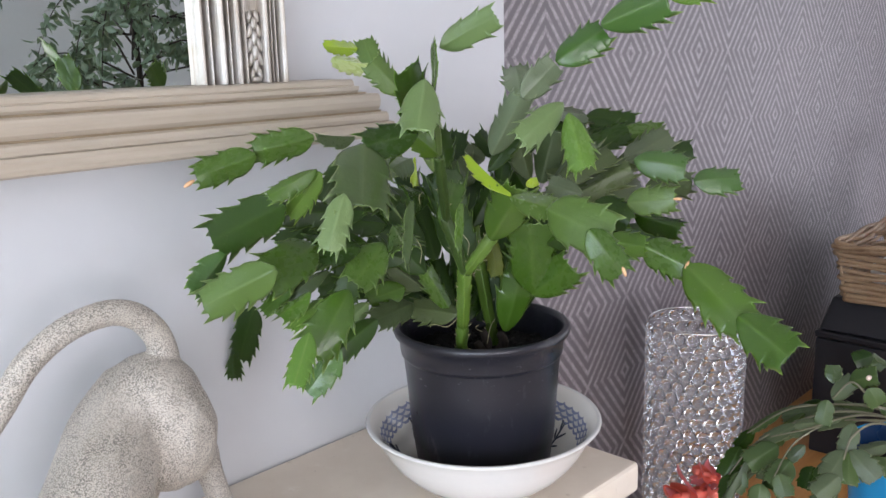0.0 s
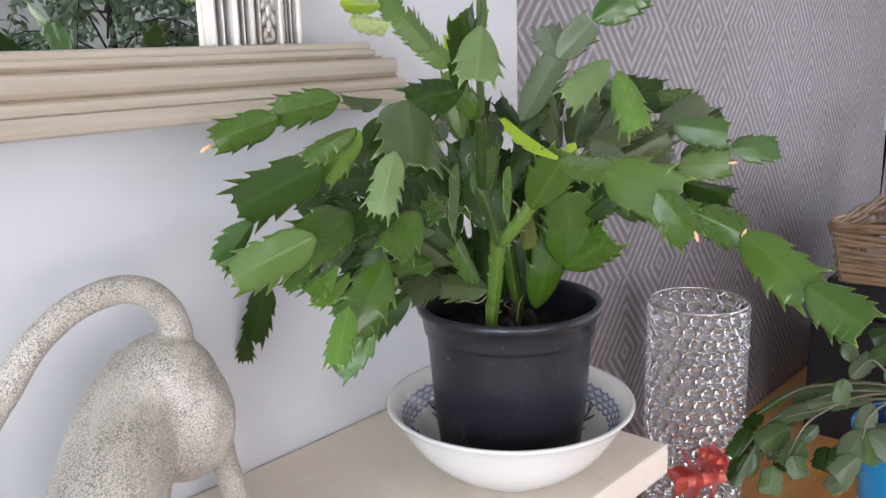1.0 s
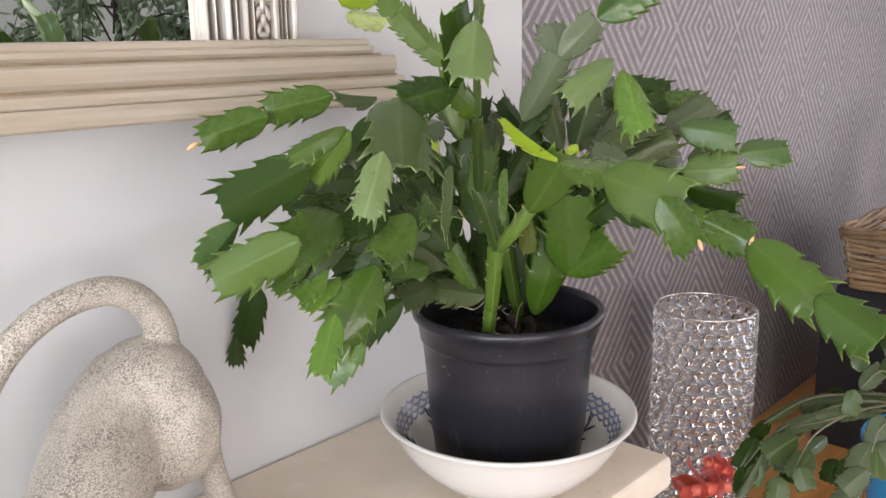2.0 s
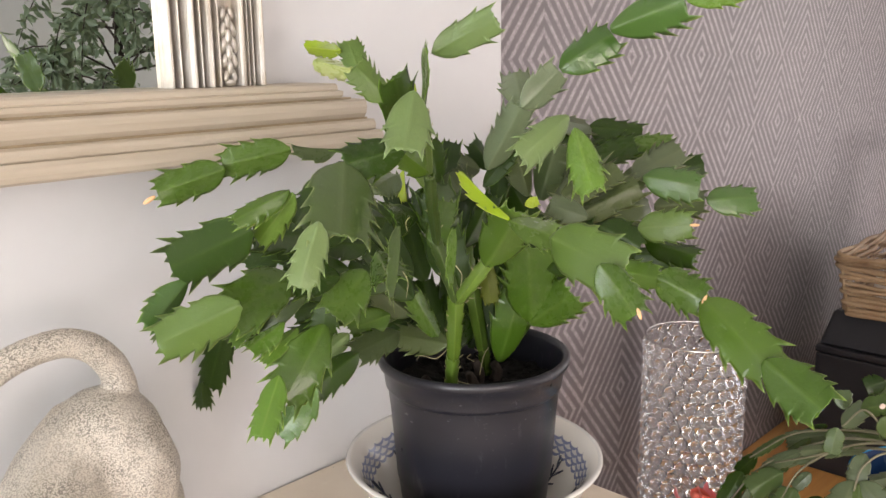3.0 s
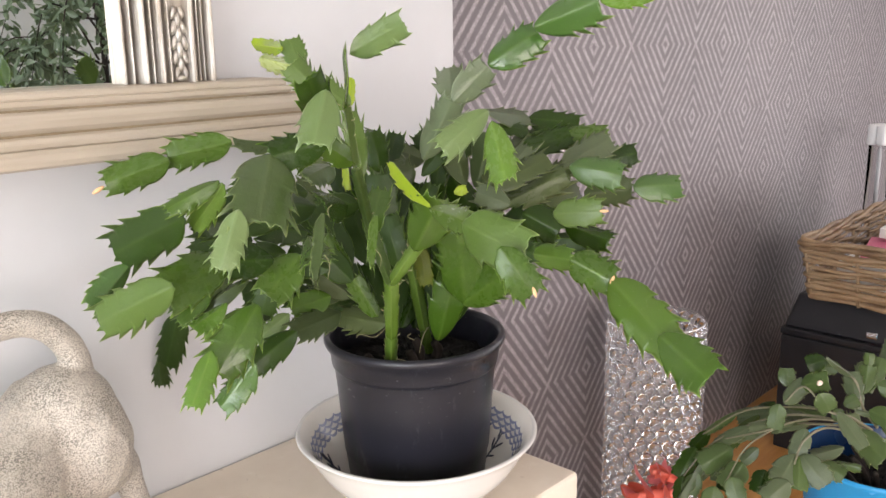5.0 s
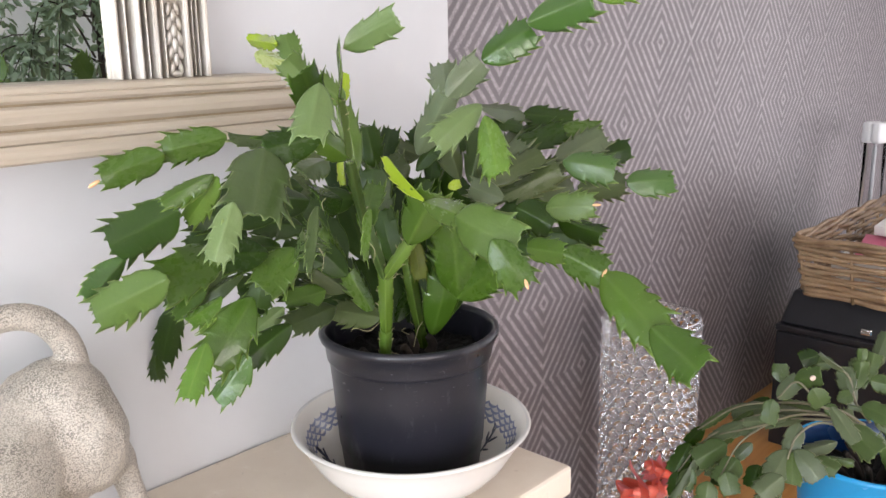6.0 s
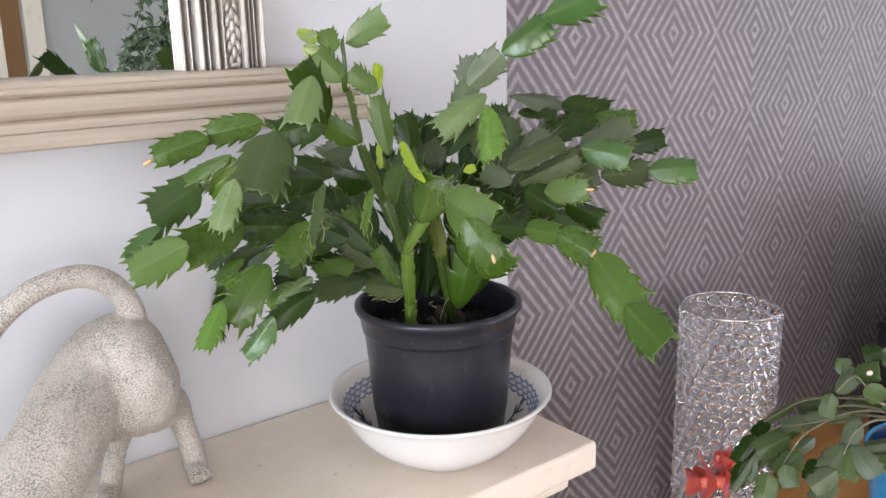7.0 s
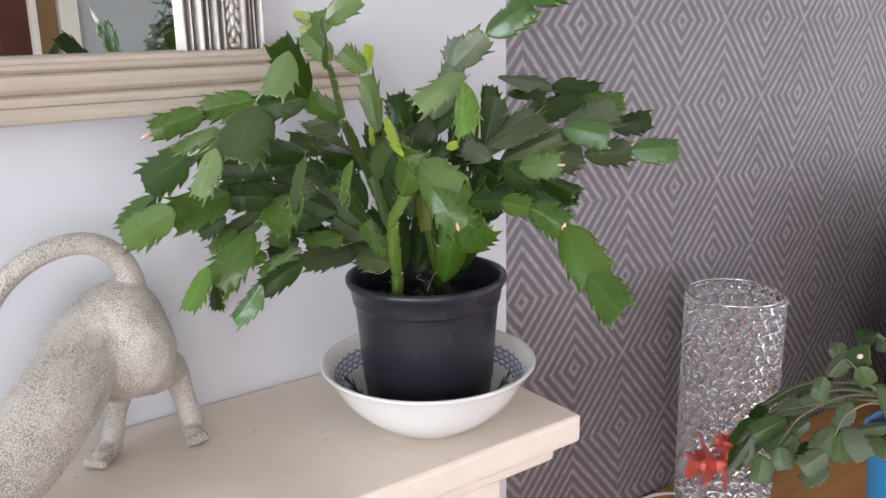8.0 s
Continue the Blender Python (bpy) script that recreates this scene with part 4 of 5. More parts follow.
pad((0.803, 0.701, 1.455), (0.767, 0.712, 1.469), 0.036, (-0.18, -0.95, 0.27), "r")
pad((0.744, 0.669, 1.433), (0.729, 0.676, 1.461), 0.040, (-0.46, -0.89, -0.03), "r")
pad((0.822, 0.696, 1.454), (0.801, 0.709, 1.487), 0.029, (-0.31, -0.94, 0.18), "d")
pad((0.714, 0.618, 1.455), (0.728, 0.596, 1.494), 0.023, (-0.96, -0.10, 0.27), "d")
pad((0.696, 0.598, 1.476), (0.697, 0.558, 1.536), 0.033, (-0.82, -0.48, -0.30), "x")
pad((0.697, 0.558, 1.536), (0.726, 0.590, 1.572), 0.035, (-0.51, -0.34, 0.79), "x")
pad((0.697, 0.558, 1.535), (0.725, 0.536, 1.568), 0.037, (-0.51, -0.85, -0.13), "x")
pad((0.725, 0.536, 1.568), (0.748, 0.499, 1.603), 0.041, (-0.91, -0.32, 0.24), "l")
pad((0.748, 0.499, 1.603), (0.749, 0.426, 1.625), 0.043, (-1.00, -0.02, -0.00), "l")
pad((0.749, 0.427, 1.625), (0.753, 0.379, 1.631), 0.025, (-0.99, -0.08, 0.06), "b")
pad((0.630, 0.453, 1.526), (0.601, 0.417, 1.489), 0.029, (-0.61, -0.28, 0.74), "b")
pad((0.643, 0.469, 1.534), (0.591, 0.466, 1.514), 0.029, (-0.19, -0.77, 0.61), "p")
pad((0.801, 0.607, 1.516), (0.895, 0.615, 1.504), 0.030, (0.15, -0.66, 0.73), "w")
pad((0.903, 0.625, 1.499), (0.930, 0.570, 1.498), 0.040, (-0.68, -0.34, 0.65), "d")
pad((0.826, 0.621, 1.494), (0.863, 0.591, 1.499), 0.023, (-0.53, -0.53, 0.66), "d")
pad((0.719, 0.546, 1.432), (0.789, 0.536, 1.487), 0.026, (-0.60, -0.39, 0.70), "w")
pad((0.835, 0.588, 1.467), (0.896, 0.559, 1.485), 0.034, (-0.49, -0.68, 0.55), "d")
pad((0.890, 0.566, 1.480), (0.939, 0.530, 1.489), 0.034, (-0.60, -0.69, 0.41), "g")
pad((0.821, 0.515, 1.462), (0.887, 0.498, 1.487), 0.036, (-0.41, -0.68, 0.61), "w")
pad((0.910, 0.530, 1.455), (0.971, 0.518, 1.459), 0.033, (-0.20, -0.85, 0.49), "d")
pad((0.793, 0.487, 1.467), (0.803, 0.437, 1.467), 0.038, (-0.86, -0.17, 0.48), "l")
pad((0.730, 0.537, 1.448), (0.785, 0.506, 1.479), 0.030, (-0.63, -0.54, 0.56), "r")
pad((0.744, 0.532, 1.430), (0.793, 0.490, 1.462), 0.033, (-0.73, -0.52, 0.44), "r")
pad((0.790, 0.520, 1.430), (0.843, 0.499, 1.438), 0.034, (-0.39, -0.80, 0.45), "r")
pad((0.840, 0.501, 1.431), (0.877, 0.462, 1.436), 0.035, (-0.73, -0.66, 0.19), "r")
pad((0.876, 0.463, 1.436), (0.907, 0.423, 1.446), 0.038, (-0.72, -0.39, 0.57), "l")
pad((0.751, 0.591, 1.444), (0.738, 0.601, 1.496), 0.031, (-0.45, -0.89, 0.06), "r")
pad((0.758, 0.581, 1.440), (0.766, 0.569, 1.499), 0.038, (-0.92, -0.39, 0.04), "r")
pad((0.756, 0.569, 1.446), (0.793, 0.561, 1.469), 0.029, (-0.53, -0.54, 0.65), "r")
pad((0.740, 0.626, 1.418), (0.751, 0.626, 1.468), 0.026, (-0.96, -0.21, 0.20), "d")
pad((0.670, 0.418, 1.446), (0.686, 0.379, 1.451), 0.029, (-0.91, -0.37, 0.17), "h")
pad((0.692, 0.468, 1.438), (0.701, 0.433, 1.423), 0.036, (-0.88, -0.35, 0.31), "d")
pad((0.720, 0.441, 1.425), (0.715, 0.390, 1.420), 0.026, (-0.77, 0.02, 0.63), "d")
pad((0.742, 0.474, 1.405), (0.761, 0.426, 1.403), 0.027, (-0.67, -0.29, 0.69), "d")
pad((0.648, 0.464, 1.409), (0.658, 0.427, 1.413), 0.024, (-0.87, -0.19, 0.46), "d")
pad((0.655, 0.430, 1.412), (0.666, 0.395, 1.410), 0.026, (-0.92, -0.30, 0.26), "g")
pad((0.665, 0.398, 1.411), (0.676, 0.361, 1.395), 0.035, (-0.87, -0.39, 0.31), "g")
pad((0.675, 0.362, 1.396), (0.647, 0.298, 1.368), 0.045, (-0.77, 0.06, 0.64), "g")
pad((0.647, 0.299, 1.369), (0.637, 0.251, 1.347), 0.042, (-0.84, -0.08, 0.54), "g")
pad((0.598, 0.516, 1.413), (0.578, 0.469, 1.461), 0.043, (-0.80, -0.22, -0.56), "g")
pad((0.574, 0.472, 1.459), (0.557, 0.414, 1.457), 0.026, (-0.85, 0.23, 0.48), "h")
pad((0.554, 0.418, 1.457), (0.534, 0.358, 1.448), 0.045, (-0.92, 0.25, 0.30), "h")
pad((0.526, 0.360, 1.452), (0.531, 0.333, 1.423), 0.030, (-0.70, -0.58, 0.41), "g")
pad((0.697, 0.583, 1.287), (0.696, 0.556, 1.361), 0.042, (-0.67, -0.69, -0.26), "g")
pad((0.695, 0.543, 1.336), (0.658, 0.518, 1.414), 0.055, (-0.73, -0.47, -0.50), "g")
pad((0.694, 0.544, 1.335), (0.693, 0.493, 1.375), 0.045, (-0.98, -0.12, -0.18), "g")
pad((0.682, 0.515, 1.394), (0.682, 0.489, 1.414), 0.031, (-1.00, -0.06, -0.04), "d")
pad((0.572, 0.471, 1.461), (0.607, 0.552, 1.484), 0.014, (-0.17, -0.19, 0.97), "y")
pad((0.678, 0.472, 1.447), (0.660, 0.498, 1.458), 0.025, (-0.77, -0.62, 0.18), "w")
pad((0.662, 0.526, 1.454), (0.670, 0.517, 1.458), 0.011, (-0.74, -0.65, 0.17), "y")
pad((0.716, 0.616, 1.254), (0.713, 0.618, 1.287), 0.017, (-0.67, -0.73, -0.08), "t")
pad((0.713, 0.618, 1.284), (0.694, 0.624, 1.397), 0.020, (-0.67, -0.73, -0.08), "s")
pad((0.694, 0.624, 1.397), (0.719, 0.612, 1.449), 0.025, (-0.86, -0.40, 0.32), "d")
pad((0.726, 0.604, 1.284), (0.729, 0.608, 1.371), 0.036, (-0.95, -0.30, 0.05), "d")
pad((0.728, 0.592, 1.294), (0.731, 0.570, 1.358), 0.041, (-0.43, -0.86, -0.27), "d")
# Rear and inner filler pads; the deep green ones carry painted shade
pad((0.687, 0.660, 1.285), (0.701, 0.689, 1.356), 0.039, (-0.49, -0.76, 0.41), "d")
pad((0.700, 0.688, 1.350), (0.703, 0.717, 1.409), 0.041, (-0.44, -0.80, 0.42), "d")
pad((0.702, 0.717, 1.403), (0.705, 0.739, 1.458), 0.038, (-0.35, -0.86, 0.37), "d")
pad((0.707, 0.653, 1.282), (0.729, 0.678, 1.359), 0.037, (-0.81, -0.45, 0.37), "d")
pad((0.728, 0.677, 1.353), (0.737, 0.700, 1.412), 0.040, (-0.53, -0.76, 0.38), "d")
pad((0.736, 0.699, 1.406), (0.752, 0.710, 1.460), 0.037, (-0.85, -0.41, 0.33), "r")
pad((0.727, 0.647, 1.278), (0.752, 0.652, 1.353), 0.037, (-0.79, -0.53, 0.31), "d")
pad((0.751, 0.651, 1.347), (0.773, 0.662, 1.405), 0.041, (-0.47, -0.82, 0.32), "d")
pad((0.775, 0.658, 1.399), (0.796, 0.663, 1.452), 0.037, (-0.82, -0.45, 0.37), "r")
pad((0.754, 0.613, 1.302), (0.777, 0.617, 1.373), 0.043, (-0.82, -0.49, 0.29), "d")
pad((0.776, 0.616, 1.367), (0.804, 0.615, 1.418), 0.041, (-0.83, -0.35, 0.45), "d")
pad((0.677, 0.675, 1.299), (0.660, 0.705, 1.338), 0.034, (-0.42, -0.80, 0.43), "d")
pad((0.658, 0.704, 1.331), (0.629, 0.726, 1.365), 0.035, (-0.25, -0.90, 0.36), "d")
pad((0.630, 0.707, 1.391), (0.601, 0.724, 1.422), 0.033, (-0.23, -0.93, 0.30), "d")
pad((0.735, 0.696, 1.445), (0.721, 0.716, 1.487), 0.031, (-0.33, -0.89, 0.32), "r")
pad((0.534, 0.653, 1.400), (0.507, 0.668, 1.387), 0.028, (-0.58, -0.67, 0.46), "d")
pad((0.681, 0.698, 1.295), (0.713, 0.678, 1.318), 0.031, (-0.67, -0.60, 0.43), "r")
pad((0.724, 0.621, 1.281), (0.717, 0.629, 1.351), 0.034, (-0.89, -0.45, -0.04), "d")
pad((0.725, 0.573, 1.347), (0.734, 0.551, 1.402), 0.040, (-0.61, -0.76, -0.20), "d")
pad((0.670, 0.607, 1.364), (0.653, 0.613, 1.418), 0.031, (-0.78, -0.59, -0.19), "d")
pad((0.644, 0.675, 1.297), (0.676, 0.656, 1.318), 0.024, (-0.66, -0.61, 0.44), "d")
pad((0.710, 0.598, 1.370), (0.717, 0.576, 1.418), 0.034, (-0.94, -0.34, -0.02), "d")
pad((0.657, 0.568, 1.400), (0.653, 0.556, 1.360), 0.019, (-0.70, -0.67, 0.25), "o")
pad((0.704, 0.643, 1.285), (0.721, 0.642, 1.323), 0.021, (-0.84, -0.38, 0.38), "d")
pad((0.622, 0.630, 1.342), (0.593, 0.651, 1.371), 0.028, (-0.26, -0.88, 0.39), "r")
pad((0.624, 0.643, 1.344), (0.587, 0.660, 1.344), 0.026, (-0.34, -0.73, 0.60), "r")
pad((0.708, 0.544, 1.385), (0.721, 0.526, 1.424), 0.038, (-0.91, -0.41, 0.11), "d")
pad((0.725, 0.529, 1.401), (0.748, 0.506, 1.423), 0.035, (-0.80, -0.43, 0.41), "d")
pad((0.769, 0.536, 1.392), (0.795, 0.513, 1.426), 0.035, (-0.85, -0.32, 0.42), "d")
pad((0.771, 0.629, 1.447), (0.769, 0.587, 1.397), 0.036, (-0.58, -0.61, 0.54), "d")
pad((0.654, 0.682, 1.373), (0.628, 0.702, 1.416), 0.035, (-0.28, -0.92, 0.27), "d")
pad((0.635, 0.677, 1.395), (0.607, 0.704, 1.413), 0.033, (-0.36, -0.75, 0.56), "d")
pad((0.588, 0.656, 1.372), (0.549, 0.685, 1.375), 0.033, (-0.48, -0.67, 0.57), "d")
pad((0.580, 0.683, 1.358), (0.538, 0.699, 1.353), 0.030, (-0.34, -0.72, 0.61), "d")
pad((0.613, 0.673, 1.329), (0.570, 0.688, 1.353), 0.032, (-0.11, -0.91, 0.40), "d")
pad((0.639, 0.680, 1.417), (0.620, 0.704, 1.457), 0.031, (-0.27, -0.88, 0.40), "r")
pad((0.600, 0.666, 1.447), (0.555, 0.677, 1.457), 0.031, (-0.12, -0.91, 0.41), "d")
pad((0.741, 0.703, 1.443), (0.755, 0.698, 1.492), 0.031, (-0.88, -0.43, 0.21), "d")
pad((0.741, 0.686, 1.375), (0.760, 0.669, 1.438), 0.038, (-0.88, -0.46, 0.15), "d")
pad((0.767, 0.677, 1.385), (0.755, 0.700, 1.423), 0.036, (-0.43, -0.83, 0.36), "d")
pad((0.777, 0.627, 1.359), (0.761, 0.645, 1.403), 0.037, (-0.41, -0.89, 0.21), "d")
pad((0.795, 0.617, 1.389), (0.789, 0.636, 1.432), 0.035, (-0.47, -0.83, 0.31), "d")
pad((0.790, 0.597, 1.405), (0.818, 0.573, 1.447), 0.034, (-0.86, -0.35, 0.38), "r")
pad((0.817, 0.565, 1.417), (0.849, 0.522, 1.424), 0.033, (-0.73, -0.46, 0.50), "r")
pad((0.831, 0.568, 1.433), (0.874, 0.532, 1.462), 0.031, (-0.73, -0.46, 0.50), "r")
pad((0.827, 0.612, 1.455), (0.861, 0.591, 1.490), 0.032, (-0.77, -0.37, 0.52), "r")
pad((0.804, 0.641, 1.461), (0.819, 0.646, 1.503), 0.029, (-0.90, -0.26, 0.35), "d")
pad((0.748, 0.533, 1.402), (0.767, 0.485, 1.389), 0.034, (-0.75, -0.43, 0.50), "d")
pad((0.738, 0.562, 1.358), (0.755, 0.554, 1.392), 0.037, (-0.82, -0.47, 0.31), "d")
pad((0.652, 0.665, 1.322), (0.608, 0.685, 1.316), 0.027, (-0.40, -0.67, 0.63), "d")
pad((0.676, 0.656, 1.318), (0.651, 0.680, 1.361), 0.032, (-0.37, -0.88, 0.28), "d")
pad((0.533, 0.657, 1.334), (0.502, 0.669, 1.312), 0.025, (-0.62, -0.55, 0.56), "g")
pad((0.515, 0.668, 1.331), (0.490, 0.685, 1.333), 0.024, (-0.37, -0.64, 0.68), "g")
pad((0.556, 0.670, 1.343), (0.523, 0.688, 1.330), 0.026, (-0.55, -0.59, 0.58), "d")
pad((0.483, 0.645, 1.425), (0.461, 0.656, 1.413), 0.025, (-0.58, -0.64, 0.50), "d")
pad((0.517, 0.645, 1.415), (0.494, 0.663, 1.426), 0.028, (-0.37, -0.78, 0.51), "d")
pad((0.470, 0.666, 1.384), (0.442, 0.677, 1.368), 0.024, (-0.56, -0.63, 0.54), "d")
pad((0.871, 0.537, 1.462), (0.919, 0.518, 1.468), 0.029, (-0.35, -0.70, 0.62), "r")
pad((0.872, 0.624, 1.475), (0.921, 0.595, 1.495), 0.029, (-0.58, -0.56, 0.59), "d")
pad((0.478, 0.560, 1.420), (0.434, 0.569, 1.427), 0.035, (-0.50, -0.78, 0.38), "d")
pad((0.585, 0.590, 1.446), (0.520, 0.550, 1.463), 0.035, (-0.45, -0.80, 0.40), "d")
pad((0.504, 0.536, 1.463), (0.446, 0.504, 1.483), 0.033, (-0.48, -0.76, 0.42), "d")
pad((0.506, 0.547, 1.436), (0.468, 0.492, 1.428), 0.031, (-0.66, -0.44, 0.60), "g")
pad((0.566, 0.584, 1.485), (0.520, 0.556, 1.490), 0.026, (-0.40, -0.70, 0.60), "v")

# short pale spines along the edges of the stems
spine_rnd = random.Random(9)
for stem_ob in [ob for ob in plant.children if ob.name.split(".")[0] == "stem"]:
    for u in (0.22, 0.48, 0.72, 0.93):
        for side in (-1, 1):
            if spine_rnd.random() < 0.6:
                continue
            p = stem_ob.matrix_basis @ Vector((u, side * 0.36, 0.0))
            out = (stem_ob.matrix_basis.to_3x3() @ Vector((0, side, 0))).normalized()
            up = (stem_ob.matrix_basis.to_3x3() @ Vector((1, 0, 0))).normalized()
            ln = spine_rnd.uniform(0.002, 0.0045)
            q = p + out * ln * 0.6 + up * ln * spine_rnd.uniform(0.2, 0.7)
            r = q + out * ln * 0.2 + up * ln * 0.6
            on_plant("spine", tube([p, q, r], [0.0005, 0.00035, 0.00012], 5), M_ROOT, "", True, True)

# buds at pad tips, aerial roots and woody bases
def bud(at, d, size=0.0022):
    q = Vector(d).to_track_quat("Z", "Y").to_matrix().to_4x4()
    on_plant("bud", sphere(bmesh.new(), at, size, (0.62, 0.62, 1.8), 2, q), M_BUD, "peach flower bud")


bud((0.405, 0.703, 1.473), (-0.80, 0.34, -0.50), 0.0033)
bud((0.687, 0.378, 1.451), (0.52, -0.86, 0.03))
bud((0.530, 0.332, 1.424), (-0.03, -0.43, -0.90))
bud((0.674, 0.360, 1.397), (0.43, -0.27, 0.86))


def hair(points):
    on_plant("aerial_root", tube(curve_points(points, 12), [0.00034 - 0.000016 * i for i in range(12)], 6), M_ROOT, "pale thread-like root")


hair([(0.504, 0.464, 1.439), (0.505, 0.459, 1.433), (0.502, 0.458, 1.424)])
hair([(0.466, 0.478, 1.440), (0.466, 0.473, 1.433), (0.462, 0.471, 1.423)])
hair([(0.626, 0.587, 1.317), (0.613, 0.589, 1.311), (0.604, 0.599, 1.314), (0.600, 0.601, 1.311)])
hair([(0.479, 0.483, 1.475), (0.475, 0.483, 1.472), (0.475, 0.482, 1.466)])
DRY = Vector((0.506, 0.594, 1.338))
dry = sphere(bmesh.new(), DRY, 0.0035, (1.7, 0.5, 0.9), 2)
for v in dry.verts:
    v.co += Vector((noise.noise(v.co * 300), noise.noise(v.co * 260), noise.noise(v.co * 330))) * 0.0016
on_plant("dry_tip", dry, M_DRY, "dry pinkish withered tip")
root_rnd = random.Random(5)
for k in range(3):
    a = Vector((0.655 + root_rnd.uniform(-0.02, 0.05), 0.595 + root_rnd.uniform(-0.02, 0.02), SHELF + 0.178 + root_rnd.uniform(0, 0.02)))
    b = a + Vector((root_rnd.uniform(-0.025, 0.015), root_rnd.uniform(-0.02, 0.01), root_rnd.uniform(-0.025, -0.012)))
    mid = (a + b) / 2 + Vector((root_rnd.uniform(-0.012, 0.012), root_rnd.uniform(-0.012, 0.012), 0.004))
    on_plant("aerial_root", tube(curve_points([a, mid, b], 9), 0.0004, 6), M_ROOT, "dry thread-like root")
for x, y, h in ((0.672, 0.600, 0.022), (0.688, 0.606, 0.030), (0.716, 0.606, 0.020), (0.640, 0.630, 0.020)):
    z = SHELF + 0.155
    on_plant("woody_base", tube(curve_points([(x, y, z), (x + 0.003, y - 0.002, z + h * 0.5), (x - 0.002, y, z + h)], 7), [0.0065, 0.006, 0.0055, 0.0056, 0.005, 0.0045, 0.004], 10), M_BARK, "brown woody stem base")

# ---- sideboard in the alcove ----
TABLE = 0.485
side = thing("pine_sideboard", (2.3, 0.6, 0), "orange pine sideboard against the wallpapered wall", "sideboard")


def side_part(name, x0, x1, y0, y1, z0, z1, bevel=0.005):
    return part(name, boxed(x0 - 2.3, x1 - 2.3, y0 - 0.6, y1 - 0.6, z0, z1, bevel, 2), M_PINE, side)


side_part("tabletop", 1.16, 3.60, 0.18, ALCOVE_Y - 0.002, TABLE - 0.03, TABLE)
side_part("carcass", 1.20, 3.56, 0.22, ALCOVE_Y - 0.018, 0.06, TABLE - 0.031)
for k in range(3):
    side_part("cabinet_door", 1.23 + k * 0.775, 1.98 + k * 0.775, 0.20, 0.219, 0.09, TABLE - 0.06)
for fx in (1.22, 3.48):
    for fy in (0.24, 0.92):
        side_part("foot", fx, fx + 0.06, fy, fy + 0.06, 0.0, 0.059)

# ---- crystal bead lamp ----
LAMP = Vector((1.656, 0.859, TABLE))
bead_lamp = thing("crystal_bead_lamp", LAMP, "tall cylinder lamp of clear crystal beads on silver wire", "lamp")
LR, LH = 0.095, 0.528


def ring(radius, z, r, steps=48):
    bm = bmesh.new()
    pts = [Vector((radius * math.cos(a), radius * math.sin(a), z)) for a in (2 * math.pi * i / steps for i in range(steps))]
    return tube(pts + [pts[0]], r, 8, bm, False)


part("top_rim", ring(LR + 0.004, LH, 0.0022), M_CHROME, bead_lamp, "thin silver rim", True)
part("bottom_rim", ring(LR, 0.0035, 0.0034), M_CHROME, bead_lamp, "thin silver rim", True)
part("base_plate", lathe([(0.0, 0.0), (LR - 0.004, 0.0), (LR - 0.004, 0.004), (0.0, 0.005)], 48), M_CHROME, bead_lamp, "", True)
bead_me = mesh_of(sphere(bmesh.new(), (0, 0, 0), 1.0, (1, 1, 1), 2), "bead", M_BEAD, True)
PER, LAYERS = 22, 20
hidden = bmesh.new()
for k in range(LAYERS):
    z = 0.018 + k * (LH - 0.034) / (LAYERS - 1)
    for i in range(PER):
        a = 2 * math.pi * (i + 0.5 * (k % 2)) / PER
        m = Matrix.Translation((LR * math.cos(a), LR * math.sin(a), z)) @ Matrix.Rotation(a, 4, "Z") @ Matrix.Diagonal((0.0110, 0.0134, 0.0131, 1))
        if math.cos(a - radians(222)) < -0.45:
            bmesh.ops.create_icosphere(hidden, subdivisions=2, radius=1, matrix=m)
            continue
        b = new("bead", bead_me)
        b.parent = bead_lamp
        b.matrix_basis = m
tagged(part("rear_bead_mass", hidden, M_BEAD, bead_lamp, "", True), kind="stuff")
for k in range(LAYERS - 1):
    z = 0.018 + (k + 0.5) * (LH - 0.034) / (LAYERS - 1)
    part("wire_ring", ring(LR - 0.001, z, 0.0005, 40), M_CHROME, bead_lamp, "", True)
for k in range(12):
    a = 2 * math.pi * k / 12 + 0.13
    part("upright_wire", tube([((LR - 0.003) * math.cos(a), (LR - 0.003) * math.sin(a), z) for z in (0.0, LH * 0.5, LH)], 0.0005, 6), M_CHROME, bead_lamp, "", True)

cord = part("lamp_cable", tube(curve_points([(1.668, 0.850, TABLE + 0.004), (1.672, 0.915, TABLE + 0.004), (1.650, 0.966, TABLE + 0.005), (1.612, 0.996, TABLE + 0.005), (1.560, 1.006, TABLE + 0.005), (1.42, 1.008, TABLE + 0.004), (1.20, 1.006, TABLE + 0.004)], 48), 0.0038, 8), M_CORD, None, "", True)
tagged(cord, "thin white cable lying on the pine top", "cable")

# ---- black boxes and basket ----
crate = thing("storage_box", (2.75, 0.55, TABLE), "black leatherette storage box with a lid, on the pine top", "box")
part("body", boxed(-0.44, 0.45, -0.38, 0.30, 0.0, 0.325, 0.006, 3), M_BLACKBOX, crate)
part("lid", boxed(-0.4425, 0.4525, -0.3825, 0.3025, 0.327, 0.345, 0.005, 3), M_BLACKBOX, crate)
case = thing("flat_case", (2.755, 0.51, TABLE + 0.3455), "flat black case with sloping sides and a small silver latch", "case")
case_bm = boxed(-0.435, 0.445, -0.335, 0.338, 0.0, 0.088)
for v in case_bm.verts:
    if v.co.z > 0.05:
        v.co.x *= 0.925
        v.co.y *= 0.94
bmesh.ops.bevel(case_bm, geom=case_bm.edges[:], offset=0.009, segments=3, profile=0.6, affect="EDGES", clamp_overlap=True)
